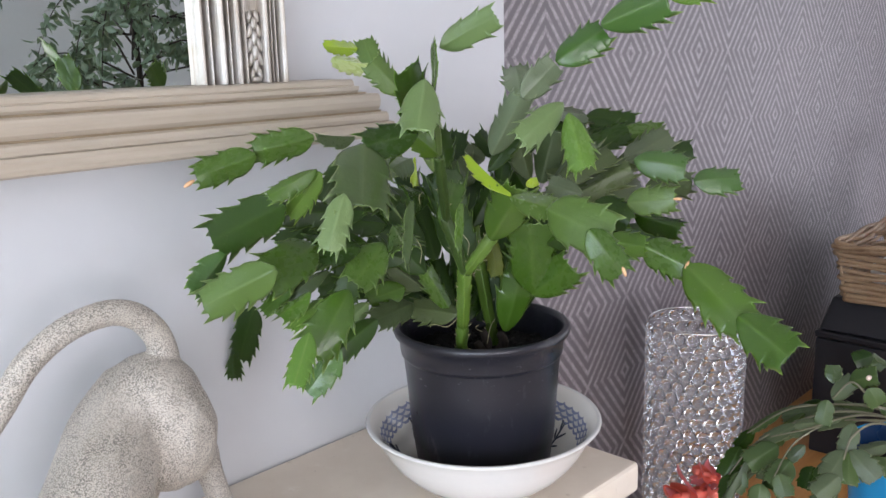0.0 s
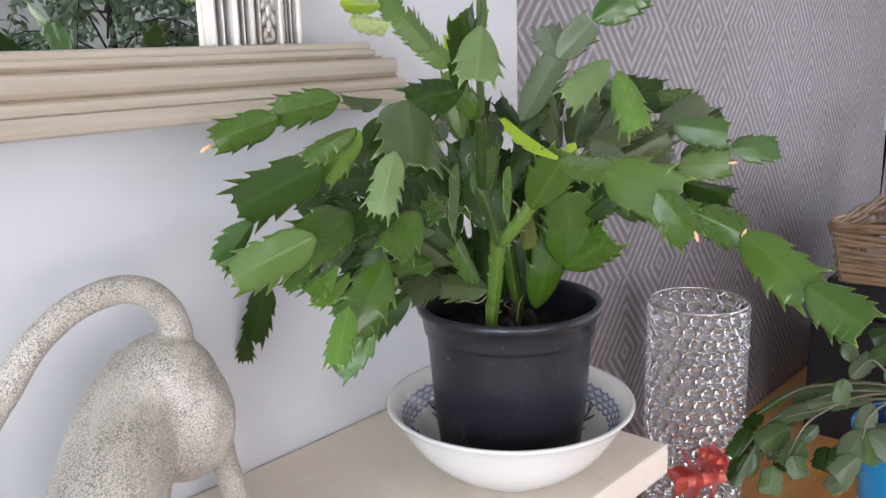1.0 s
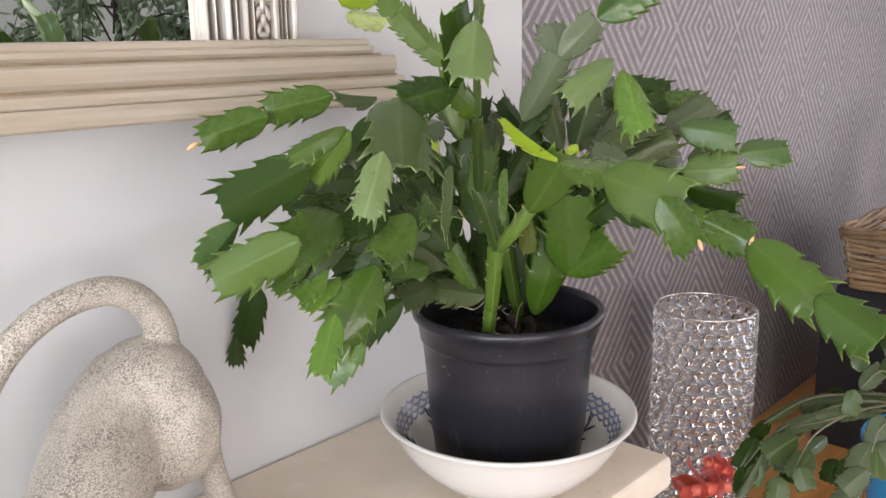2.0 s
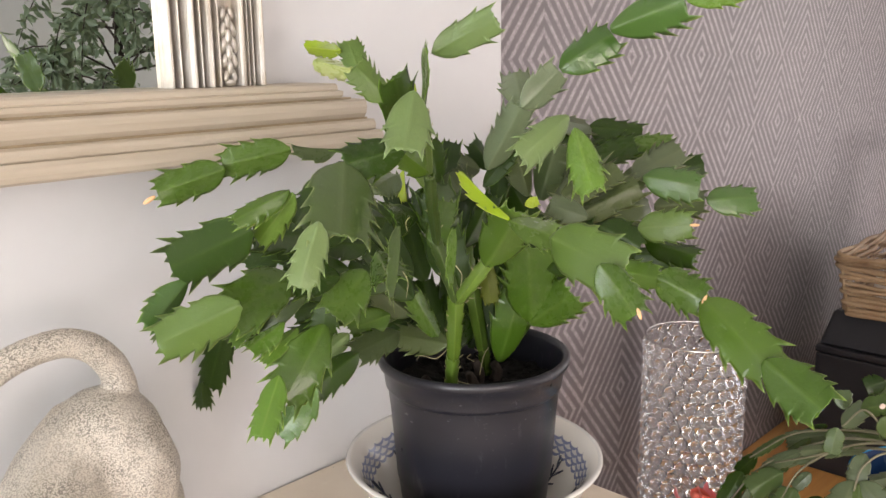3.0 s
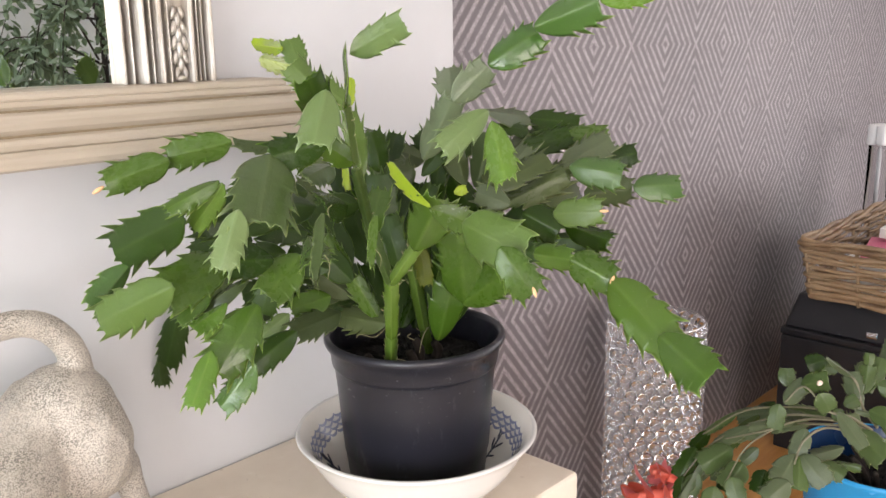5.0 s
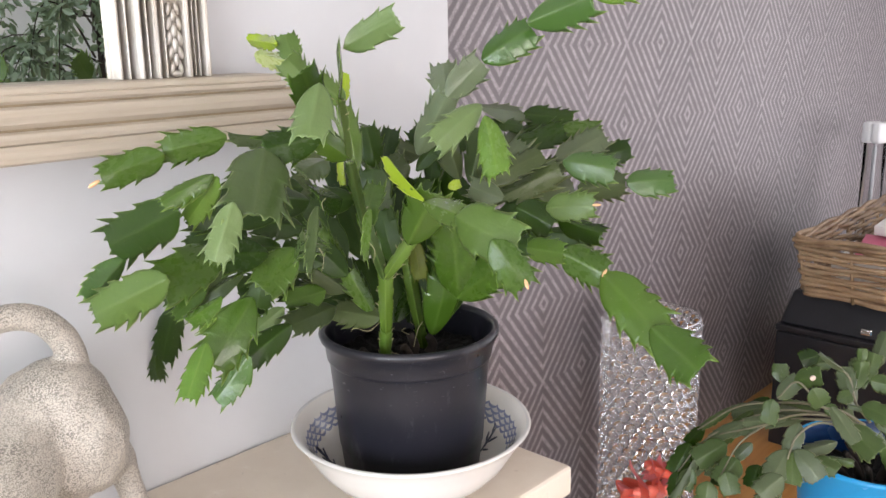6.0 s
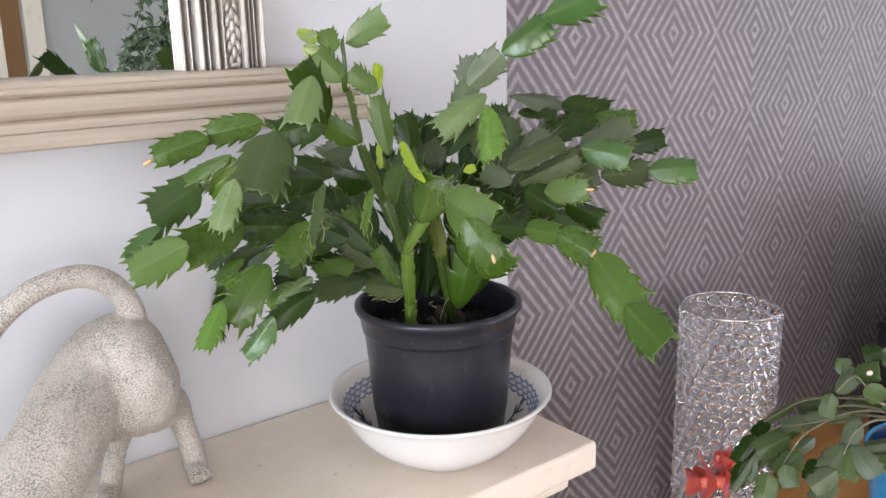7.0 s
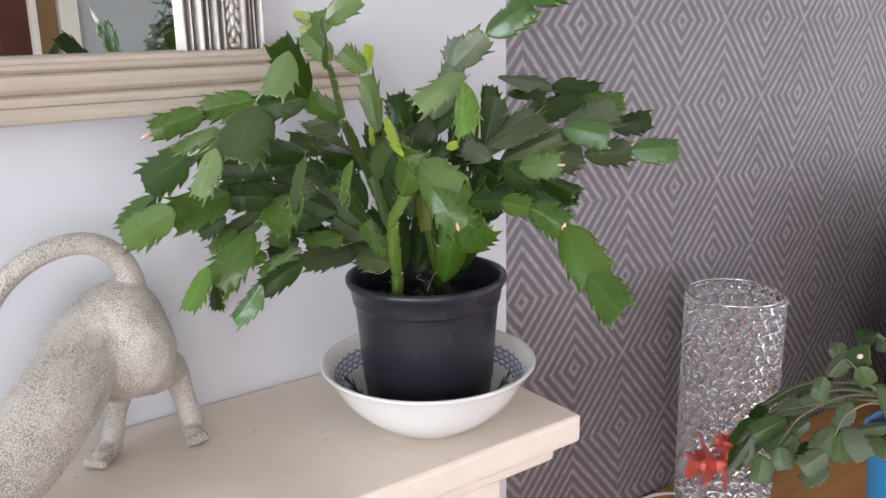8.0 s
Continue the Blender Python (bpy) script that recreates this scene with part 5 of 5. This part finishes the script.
part("body", case_bm, M_BLACKBOX, case)
part("strap", boxed(-0.30, -0.27, -0.300, 0.300, 0.0885, 0.091, 0.001, 1), M_BLACKBOX, case)
part("latch", boxed(-0.436, -0.424, 0.103, 0.131, 0.012, 0.028, 0.003, 2), M_CHROME, case, "small silver latch")
BK = Vector((2.66, 0.54, TABLE + 0.436))
basket = thing("wicker_basket", BK, "brown wicker basket full of papers on the black case", "basket")


def loop_points(hx, hy, z, wave, phase, n=120, corner=0.024):
    pts = []
    per = 2 * (hx + hy) * 2
    for i in range(n):
        s = i / n * per
        if s < 2 * hx:
            p = (-hx + s, -hy)
        elif s < 2 * hx + 2 * hy:
            p = (hx, -hy + s - 2 * hx)
        elif s < 4 * hx + 2 * hy:
            p = (hx - (s - 2 * hx - 2 * hy), hy)
        else:
            p = (-hx, hy - (s - 4 * hx - 2 * hy))
        q = Vector((p[0], p[1], 0))
        lim = Vector((max(-hx + corner, min(hx - corner, p[0])), max(-hy + corner, min(hy - corner, p[1])), 0))
        out = q - lim
        if out.length > 1e-6:
            q = lim + out.normalized() * corner
        d = (q - lim).normalized() if (q - lim).length > 1e-6 else Vector((0, 0, 0))
        amp = wave * math.sin(s / 0.075 * math.pi + phase)
        pts.append(Vector((q.x + d.x * amp, q.y + d.y * amp, z + 0.003 * math.sin(s * 23 + phase * 5))))
    return pts + [pts[0]]


wick = random.Random(21)
NL = 11
for k in range(NL):
    f = k / (NL - 1)
    z = 0.010 + f * 0.135
    part("woven_strand", tube(loop_points(0.362 + 0.026 * f, 0.248 + 0.017 * f, z, 0.0045, math.pi * (k % 2) + wick.uniform(-0.3, 0.3)), 0.0070 + wick.uniform(-0.0022, 0.0022), 7, None, False), M_WICKER, basket, "", True)
for ph in (0.0, 2.1, 4.2):
    pts = loop_points(0.391, 0.268, 0.154, 0.0, ph, 160)
    out = [p + Vector((0, 0, 0.006 * math.sin(i * 0.196 + ph + 0.5 * math.sin(i * 0.07)))) + Vector((p.x, p.y, 0)).normalized() * 0.006 * math.cos(i * 0.196 + ph + 0.5 * math.sin(i * 0.07)) for i, p in enumerate(pts[:-1])]
    part("rim_braid", tube(out + [out[0]], 0.0065, 7, None, False), M_WICKER, basket, "", True)
for i in range(0, 120, 6):
    a, b = loop_points(0.362, 0.248, 0.004, 0, 0)[i], loop_points(0.388, 0.265, 0.150, 0, 0)[i]
    part("stake", tube([a, (a + b) / 2, b], 0.0045, 6), M_WICKER, basket, "", True)
part("basket_floor", boxed(-0.335, 0.335, -0.225, 0.225, 0.002, 0.012, 0.003, 1), M_WICKER, basket)


def papers(name, at, sx, sy, sz, rz, material, label, category, tilt=0):
    ob = part(name, boxed(-sx / 2, sx / 2, -sy / 2, sy / 2, 0, sz, 0.002, 1), material, None)
    ob.matrix_world = pose(*at, tilt, 0, rz)
    tagged(ob, label, category)


papers("notebook", (BK.x - 0.02, BK.y + 0.02, BK.z + 0.0125), 0.56, 0.36, 0.085, 0, M_PAPER, "thick white notebook lying in the wicker basket", "notebook")
papers("magazine", (BK.x - 0.12, BK.y + 0.08, BK.z + 0.098), 0.28, 0.21, 0.010, 12, M_PINK, "pink magazine on the papers in the basket", "magazine")
papers("booklet", (BK.x - 0.02, BK.y + 0.03, BK.z + 0.109), 0.22, 0.16, 0.008, -8, M_YELLOW, "yellow booklet on the pink magazine", "booklet")
papers("notepad", (BK.x + 0.07, BK.y + 0.10, BK.z + 0.118), 0.24, 0.17, 0.028, 4, M_PAPER, "thick white notepad in the basket", "notepad")

stand = thing("candle_stand", (3.155, 0.90, TABLE), "tall glass candle tube with a split white top", "candle stand")
part("foot", lathe([(0.0, 0.0), (0.042, 0.0), (0.042, 0.01), (0.012, 0.022), (0.0, 0.022)], 32), M_GREYPLASTIC, stand, "", True)
part("rod", lathe([(0.0, 0.0222), (0.008, 0.0222)] + [(0.0060 + 0.0010 * (i % 2), 0.03 + i * 0.0165) for i in range(43)] + [(0.0, 0.742)], 20), M_GREYPLASTIC, stand, "thin ribbed dark grey rod", True)
tube_glass = part("glass_tube", lathe([(0.0335, 0.0225), (0.0345, 0.0225), (0.0345, 0.742), (0.0335, 0.742)], 40), M_TUBE, stand, "clear glass sleeve", True)
tube_glass.visible_shadow = False
for s in (-1, 1):
    half = boxed(-0.0345, 0.0345, -0.0155, 0.0155, 0.743, 0.812, 0.012, 4)
    bmesh.ops.translate(half, verts=half.verts, vec=(0, s * 0.0172, 0))
    bmesh.ops.rotate(half, verts=half.verts, cent=(0, 0, 0), matrix=Matrix.Rotation(radians(-16), 3, "Z"))
    part("candle", half, M_WHITE, stand, "white candle half", True)

# ---- second cactus in a blue planter ----
BP = Vector((1.622, 0.392, TABLE))
second = thing("flowering_cactus", BP, "trailing dull green cactus with coral flowers in a bright blue planter", "houseplant")
part("planter", lathe([(0.0, 0.0), (0.088, 0.0), (0.093, 0.006), (0.108, 0.15), (0.124, 0.33), (0.132, 0.372), (0.136, 0.376), (0.136, 0.382), (0.132, 0.384), (0.129, 0.3825)], 80),
     M_BLUE, second, "bright blue glazed planter", True)
# Inner faces of the planter, with their shade painted in navy
part("lining", lathe([(0.1289, 0.3822), (0.126, 0.378), (0.120, 0.34), (0.112, 0.25), (0.104, 0.15)], 80), M_BLUE_SHADE, second, "inside of the blue planter, navy to stand for its shade", True)
part("soil", soil(0.117, 0.325, 8), M_SOIL, second, "dark soil", False)


def spray(points, widths, kinds, seed):
    """A trailing stem: pads end to end along a line."""
    rnd = random.Random(seed)
    pts = curve_points(points, len(widths) + 1)
    for i, w in enumerate(widths):
        a, b = pts[i], pts[i + 1]
        n = Vector((-0.45 + rnd.uniform(-0.5, 0.5), -0.55 + rnd.uniform(-0.4, 0.4), 0.7 + rnd.uniform(-0.5, 0.3)))
        pad(a, b, w, n, kinds[i % len(kinds)], second, BP)


def flower(at, direction, size):
    """A layered tubular flower with swept-back petals."""
    d = Vector(direction).normalized()
    q = d.to_track_quat("Z", "Y").to_matrix().to_4x4()
    fl = part("flower", tube([Vector((0, 0, 0)), Vector((0, 0, size * 0.4)), Vector((0, 0, size * 0.95))], [size * 0.10, size * 0.13, size * 0.09], 10), M_PETAL, second, "coral red flower", True)
    fl.matrix_basis = Matrix.Translation(Vector(at) - BP) @ q
    rnd = random.Random(int(at[0] * 1000 + at[2] * 100))
    for layer, (h, spread, count, ln) in enumerate(((0.05, 1.05, 5, 0.80), (0.32, 0.80, 5, 0.90), (0.60, 0.55, 4, 0.80))):
        for k in range(count):
            a = 2 * math.pi * (k + 0.5 * layer) / count + rnd.uniform(-0.3, 0.3)
            lk, sk = ln * rnd.uniform(0.8, 1.15), spread * rnd.uniform(0.75, 1.2)
            bm = bmesh.new()
            rowsp = []
            for i in range(8):
                t = i / 7
                w = size * 0.17 * math.sin(math.pi * (0.16 + 0.83 * t)) ** 1.1 + 0.0002
                r = size * lk * 0.88 * math.sin(t * sk)
                z = size * (h + lk * (t * 0.74 - 0.38 * t * t * sk))
                rowsp.append([bm.verts.new((r, s * w, z + abs(s) * w * 0.45)) for s in (-1, -0.5, 0, 0.5, 1)])
            for p, q2 in zip(rowsp, rowsp[1:]):
                for i in range(4):
                    bm.faces.new((p[i], p[i + 1], q2[i + 1], q2[i]))
            bmesh.ops.solidify(bm, geom=bm.faces[:], thickness=0.0006)
            bm.transform(Matrix.Rotation(a, 4, "Z"))
            part("petal", bm, M_PETAL if (k + layer) % 2 else M_PETAL_PALE, fl, "", True)


def trailing_stem(points):
    pts = curve_points(points, 28)
    bm = tube([p - BP for p in pts], [0.0024 - 0.00004 * i for i in range(28)], 8)
    part("trailing_stem", bm, M_BROWNSTEM, second, "thin grey-brown stem", True)


C = BP + Vector((0, 0, 0.33))
pad((1.409, 0.469, 0.980), (1.412, 0.543, 0.948), 0.024, (-0.90, 0.20, 0.39), "w", second, BP)
pad((1.413, 0.542, 0.948), (1.406, 0.608, 0.896), 0.027, (-0.95, 0.11, 0.28), "w", second, BP)
pad((1.410, 0.442, 0.986), (1.407, 0.510, 0.958), 0.020, (-0.81, 0.19, 0.55), "w", second, BP)
pad((1.415, 0.512, 0.952), (1.420, 0.593, 0.911), 0.029, (-0.91, 0.23, 0.34), "w", second, BP)
pad((1.457, 0.515, 0.970), (1.458, 0.592, 0.938), 0.033, (-0.91, 0.17, 0.39), "w", second, BP)
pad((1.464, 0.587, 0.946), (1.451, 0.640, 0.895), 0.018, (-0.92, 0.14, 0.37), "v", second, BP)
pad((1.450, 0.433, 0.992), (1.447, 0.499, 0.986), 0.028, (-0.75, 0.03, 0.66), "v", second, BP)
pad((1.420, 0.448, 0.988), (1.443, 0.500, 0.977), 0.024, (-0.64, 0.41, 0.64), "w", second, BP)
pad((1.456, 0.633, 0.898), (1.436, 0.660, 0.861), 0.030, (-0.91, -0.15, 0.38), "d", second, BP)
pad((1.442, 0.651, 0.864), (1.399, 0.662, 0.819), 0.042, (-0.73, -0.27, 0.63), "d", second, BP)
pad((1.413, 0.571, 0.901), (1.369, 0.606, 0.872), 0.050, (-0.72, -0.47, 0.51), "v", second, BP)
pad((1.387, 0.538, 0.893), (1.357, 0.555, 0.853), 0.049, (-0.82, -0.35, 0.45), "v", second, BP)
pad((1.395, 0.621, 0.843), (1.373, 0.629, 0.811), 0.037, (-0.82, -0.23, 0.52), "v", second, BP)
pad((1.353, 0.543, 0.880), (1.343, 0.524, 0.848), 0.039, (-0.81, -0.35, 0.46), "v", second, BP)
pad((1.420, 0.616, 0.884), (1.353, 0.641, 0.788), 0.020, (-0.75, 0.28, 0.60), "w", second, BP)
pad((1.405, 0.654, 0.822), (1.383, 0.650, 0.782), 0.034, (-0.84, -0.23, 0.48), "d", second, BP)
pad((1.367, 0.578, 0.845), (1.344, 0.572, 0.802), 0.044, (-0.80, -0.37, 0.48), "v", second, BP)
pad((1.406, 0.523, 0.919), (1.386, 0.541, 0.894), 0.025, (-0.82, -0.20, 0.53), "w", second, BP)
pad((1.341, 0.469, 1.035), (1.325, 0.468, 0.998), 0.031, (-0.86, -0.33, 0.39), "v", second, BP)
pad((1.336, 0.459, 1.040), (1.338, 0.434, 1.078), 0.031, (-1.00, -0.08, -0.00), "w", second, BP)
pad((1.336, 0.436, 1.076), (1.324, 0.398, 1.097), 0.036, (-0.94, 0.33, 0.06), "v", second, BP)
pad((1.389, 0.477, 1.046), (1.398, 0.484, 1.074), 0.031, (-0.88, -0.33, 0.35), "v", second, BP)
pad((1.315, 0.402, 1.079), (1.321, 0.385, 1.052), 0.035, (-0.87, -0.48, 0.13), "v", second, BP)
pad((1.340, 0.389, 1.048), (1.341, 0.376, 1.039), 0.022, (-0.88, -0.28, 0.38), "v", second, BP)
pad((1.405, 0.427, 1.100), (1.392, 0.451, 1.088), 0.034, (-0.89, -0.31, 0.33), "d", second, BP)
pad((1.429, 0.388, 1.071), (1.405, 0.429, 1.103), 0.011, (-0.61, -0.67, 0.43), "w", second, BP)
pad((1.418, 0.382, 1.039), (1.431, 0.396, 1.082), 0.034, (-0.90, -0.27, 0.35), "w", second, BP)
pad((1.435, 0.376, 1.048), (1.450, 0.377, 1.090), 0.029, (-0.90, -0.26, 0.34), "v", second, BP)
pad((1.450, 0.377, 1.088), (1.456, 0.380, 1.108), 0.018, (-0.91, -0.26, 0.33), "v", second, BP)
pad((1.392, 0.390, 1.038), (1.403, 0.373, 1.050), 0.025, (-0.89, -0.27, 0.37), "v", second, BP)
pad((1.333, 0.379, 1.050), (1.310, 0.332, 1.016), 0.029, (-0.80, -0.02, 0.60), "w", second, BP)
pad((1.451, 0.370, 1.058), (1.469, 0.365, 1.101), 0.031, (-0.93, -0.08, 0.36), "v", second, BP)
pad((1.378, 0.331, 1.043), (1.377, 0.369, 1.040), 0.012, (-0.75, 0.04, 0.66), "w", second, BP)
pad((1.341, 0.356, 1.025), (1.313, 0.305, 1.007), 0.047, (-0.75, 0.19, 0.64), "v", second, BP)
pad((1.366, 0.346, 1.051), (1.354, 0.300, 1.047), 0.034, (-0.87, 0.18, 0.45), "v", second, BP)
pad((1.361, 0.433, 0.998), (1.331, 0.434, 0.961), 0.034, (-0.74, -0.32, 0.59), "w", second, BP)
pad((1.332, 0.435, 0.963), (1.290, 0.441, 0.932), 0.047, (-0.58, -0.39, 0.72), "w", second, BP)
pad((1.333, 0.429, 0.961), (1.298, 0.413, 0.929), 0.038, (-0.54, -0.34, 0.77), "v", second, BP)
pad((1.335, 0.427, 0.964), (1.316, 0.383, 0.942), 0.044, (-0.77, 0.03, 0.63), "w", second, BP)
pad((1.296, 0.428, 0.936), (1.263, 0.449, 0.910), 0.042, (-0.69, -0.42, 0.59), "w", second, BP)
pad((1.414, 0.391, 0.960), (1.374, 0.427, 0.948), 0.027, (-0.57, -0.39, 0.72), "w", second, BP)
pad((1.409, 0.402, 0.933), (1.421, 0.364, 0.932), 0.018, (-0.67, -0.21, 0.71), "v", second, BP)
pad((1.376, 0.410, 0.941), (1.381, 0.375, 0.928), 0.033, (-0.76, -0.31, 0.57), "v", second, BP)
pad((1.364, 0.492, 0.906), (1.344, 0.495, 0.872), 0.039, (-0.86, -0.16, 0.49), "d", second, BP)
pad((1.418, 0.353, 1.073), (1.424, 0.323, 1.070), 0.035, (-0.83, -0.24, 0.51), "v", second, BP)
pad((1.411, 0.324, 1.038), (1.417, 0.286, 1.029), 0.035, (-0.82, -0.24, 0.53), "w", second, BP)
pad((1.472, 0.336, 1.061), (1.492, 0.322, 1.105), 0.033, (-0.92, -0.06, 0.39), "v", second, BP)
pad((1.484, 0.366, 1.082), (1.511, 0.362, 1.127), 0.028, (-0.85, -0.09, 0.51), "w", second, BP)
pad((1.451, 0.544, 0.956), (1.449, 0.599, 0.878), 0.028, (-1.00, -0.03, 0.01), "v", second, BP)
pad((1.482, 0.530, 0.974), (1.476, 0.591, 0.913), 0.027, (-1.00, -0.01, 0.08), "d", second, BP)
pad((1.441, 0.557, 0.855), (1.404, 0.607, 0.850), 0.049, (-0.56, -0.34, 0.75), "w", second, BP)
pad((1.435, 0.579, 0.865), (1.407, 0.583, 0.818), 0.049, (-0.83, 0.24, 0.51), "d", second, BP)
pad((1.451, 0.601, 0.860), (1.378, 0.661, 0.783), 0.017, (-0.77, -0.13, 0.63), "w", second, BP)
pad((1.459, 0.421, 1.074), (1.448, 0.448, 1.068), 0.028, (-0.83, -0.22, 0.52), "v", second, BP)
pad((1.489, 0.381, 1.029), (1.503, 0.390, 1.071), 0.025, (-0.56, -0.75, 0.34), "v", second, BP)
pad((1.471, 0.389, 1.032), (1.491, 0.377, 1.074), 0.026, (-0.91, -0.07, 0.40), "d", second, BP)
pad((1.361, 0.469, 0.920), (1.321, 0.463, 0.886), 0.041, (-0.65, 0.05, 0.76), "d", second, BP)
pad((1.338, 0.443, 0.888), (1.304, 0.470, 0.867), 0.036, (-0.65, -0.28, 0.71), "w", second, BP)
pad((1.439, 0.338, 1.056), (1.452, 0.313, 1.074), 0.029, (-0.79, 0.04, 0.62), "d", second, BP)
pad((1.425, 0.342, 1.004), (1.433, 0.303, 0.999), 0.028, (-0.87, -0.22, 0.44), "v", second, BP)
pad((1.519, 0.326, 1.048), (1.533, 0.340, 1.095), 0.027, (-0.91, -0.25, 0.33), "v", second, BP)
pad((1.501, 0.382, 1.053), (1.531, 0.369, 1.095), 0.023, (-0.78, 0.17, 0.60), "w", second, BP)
trailing_stem([(1.392, 0.347, 1.008), (1.413, 0.420, 1.001), (1.418, 0.484, 0.986), (1.421, 0.549, 0.947), (1.414, 0.612, 0.893), (1.405, 0.654, 0.822)])
trailing_stem([(1.390, 0.350, 1.005), (1.406, 0.409, 1.003), (1.405, 0.460, 0.988), (1.404, 0.513, 0.954), (1.413, 0.584, 0.914)])
trailing_stem([(1.408, 0.359, 1.001), (1.443, 0.431, 1.000), (1.455, 0.503, 0.982), (1.459, 0.577, 0.951), (1.448, 0.642, 0.892)])
trailing_stem([(1.369, 0.351, 1.008), (1.373, 0.406, 1.003), (1.344, 0.429, 0.983), (1.318, 0.430, 0.955)])
trailing_stem([(1.375, 0.342, 1.018), (1.354, 0.369, 1.039), (1.329, 0.393, 1.050), (1.329, 0.429, 1.078), (1.336, 0.459, 1.042)])
trailing_stem([(1.397, 0.341, 1.015), (1.418, 0.370, 1.031), (1.428, 0.389, 1.069), (1.406, 0.428, 1.101)])
trailing_stem([(1.400, 0.390, 1.003), (1.413, 0.480, 0.971), (1.401, 0.538, 0.921), (1.362, 0.556, 0.863)])
PALE_BUD = Vector((1.316, 0.403, 1.095))
bud2 = sphere(bmesh.new(), PALE_BUD, 0.0048, (1.3, 0.8, 0.8), 2)
bud2.transform(Matrix.Translation(-BP))
part("bud", bud2, M_PALEBUD, second, "pale peach flower bud", True)
for k, (x, y) in enumerate(((-0.05, 0.05), (-0.03, 0.02), (-0.05, -0.01), (0.0, 0.03), (0.02, -0.02))):
    part("woody_stem", tube(curve_points([C + Vector((x * 0.5, y * 0.5, -0.01)), C + Vector((x, y, 0.03)), C + Vector((x * 1.6, y * 1.6, 0.055))], 8), [0.007, 0.007, 0.0065, 0.006, 0.0055, 0.005, 0.0045, 0.004], 8), M_BARK, second, "brown woody stem", True).location = -BP
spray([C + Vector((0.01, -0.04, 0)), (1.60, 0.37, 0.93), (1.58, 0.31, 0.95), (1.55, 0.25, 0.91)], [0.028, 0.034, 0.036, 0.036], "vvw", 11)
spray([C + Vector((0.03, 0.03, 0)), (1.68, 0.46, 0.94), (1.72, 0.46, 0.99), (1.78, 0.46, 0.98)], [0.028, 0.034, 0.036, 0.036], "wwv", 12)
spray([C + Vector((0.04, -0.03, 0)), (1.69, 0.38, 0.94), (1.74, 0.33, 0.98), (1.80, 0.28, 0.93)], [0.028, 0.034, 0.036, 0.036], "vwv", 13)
flower((1.526, 0.722, 0.738), (-0.66, 0.55, 0.40), 0.066)
flower((1.516, 0.724, 0.714), (-0.70, 0.71, -0.08), 0.104)

# ---- weeping fig by the far side of the room ----
FG = Vector((1.47, -1.20, 0))
fig = thing("weeping_fig", FG, "tall weeping fig with small dark leaves in a terracotta pot", "houseplant")
part("pot", lathe([(0.0, 0.0), (0.13, 0.0), (0.17, 0.28), (0.185, 0.285), (0.185, 0.32), (0.17, 0.32), (0.165, 0.27), (0.0, 0.26)], 40), M_TERRACOTTA, fig, "", True)
frnd = random.Random(40)
part("trunk", tube(curve_points([(0, 0, 0.25), (0.02, 0.01, 0.7), (-0.02, 0.0, 1.1), (0.01, 0.02, 1.5), (0.0, 0.0, 1.9)], 20), [0.022 - 0.0008 * i for i in range(20)], 10), M_BARK, fig, "", True)
twigs = []
for k in range(62):
    z = frnd.uniform(0.95, 1.9)
    a = frnd.uniform(0, 6.283)
    r = frnd.uniform(0.25, 0.52) * (1.1 - 0.35 * max(0.0, z - 1.5))
    s = Vector((0, 0, z))
    e = Vector((r * math.cos(a), r * math.sin(a), z + frnd.uniform(-0.10, 0.16)))
    mid = (s + e) / 2 + Vector((0, 0, frnd.uniform(0.04, 0.10)))
    tip = e + Vector((0.10 * math.cos(a), 0.10 * math.sin(a), -frnd.uniform(0.10, 0.25)))
    twigs.append(curve_points([s, mid, e, tip], 14))
bm = bmesh.new()
for tw in twigs:
    tube(tw, [0.0042 - 0.00025 * i for i in range(14)], 5, bm)
part("branches", bm, M_BARK, fig, "", True)
verts, faces = [], []
for tw in twigs:
    for i in range(4, 14):
        for _ in range(9):
            p = tw[i] + Vector((frnd.uniform(-0.03, 0.03), frnd.uniform(-0.03, 0.03), frnd.uniform(-0.02, 0.01)))
            d = Vector((frnd.uniform(-1, 1), frnd.uniform(-1, 1), frnd.uniform(-1.3, 0.1))).normalized()
            w = d.orthogonal().normalized()
            w.rotate(Matrix.Rotation(frnd.uniform(0, 6.28), 3, d))
            up = d.cross(w)
            ln, wd = frnd.uniform(0.032, 0.054), frnd.uniform(0.0075, 0.0115)
            o = len(verts)
            for u, s, h in ((0, 0, 0), (0.35, 1, 0.05), (0.35, -1, 0.05), (0.4, 0, -0.02), (0.7, 0.75, 0.0), (0.7, -0.75, 0.0), (0.7, 0, -0.06), (1.0, 0, -0.12)):
                verts.append(p + d * ln * u + w * wd * s + up * ln * h)
            faces += [(o, o + 1, o + 3), (o, o + 3, o + 2), (o + 1, o + 4, o + 6, o + 3), (o + 3, o + 6, o + 5, o + 2), (o + 4, o + 7, o + 6), (o + 6, o + 7, o + 5)]
me = bpy.data.meshes.new("crown")
me.from_pydata([tuple(v) for v in verts], [], faces)
me.materials.append(M_FICUS)
crown = new("crown", me)
crown.parent = fig
tagged(crown, "hanging dark green leaves", kind="stuff")
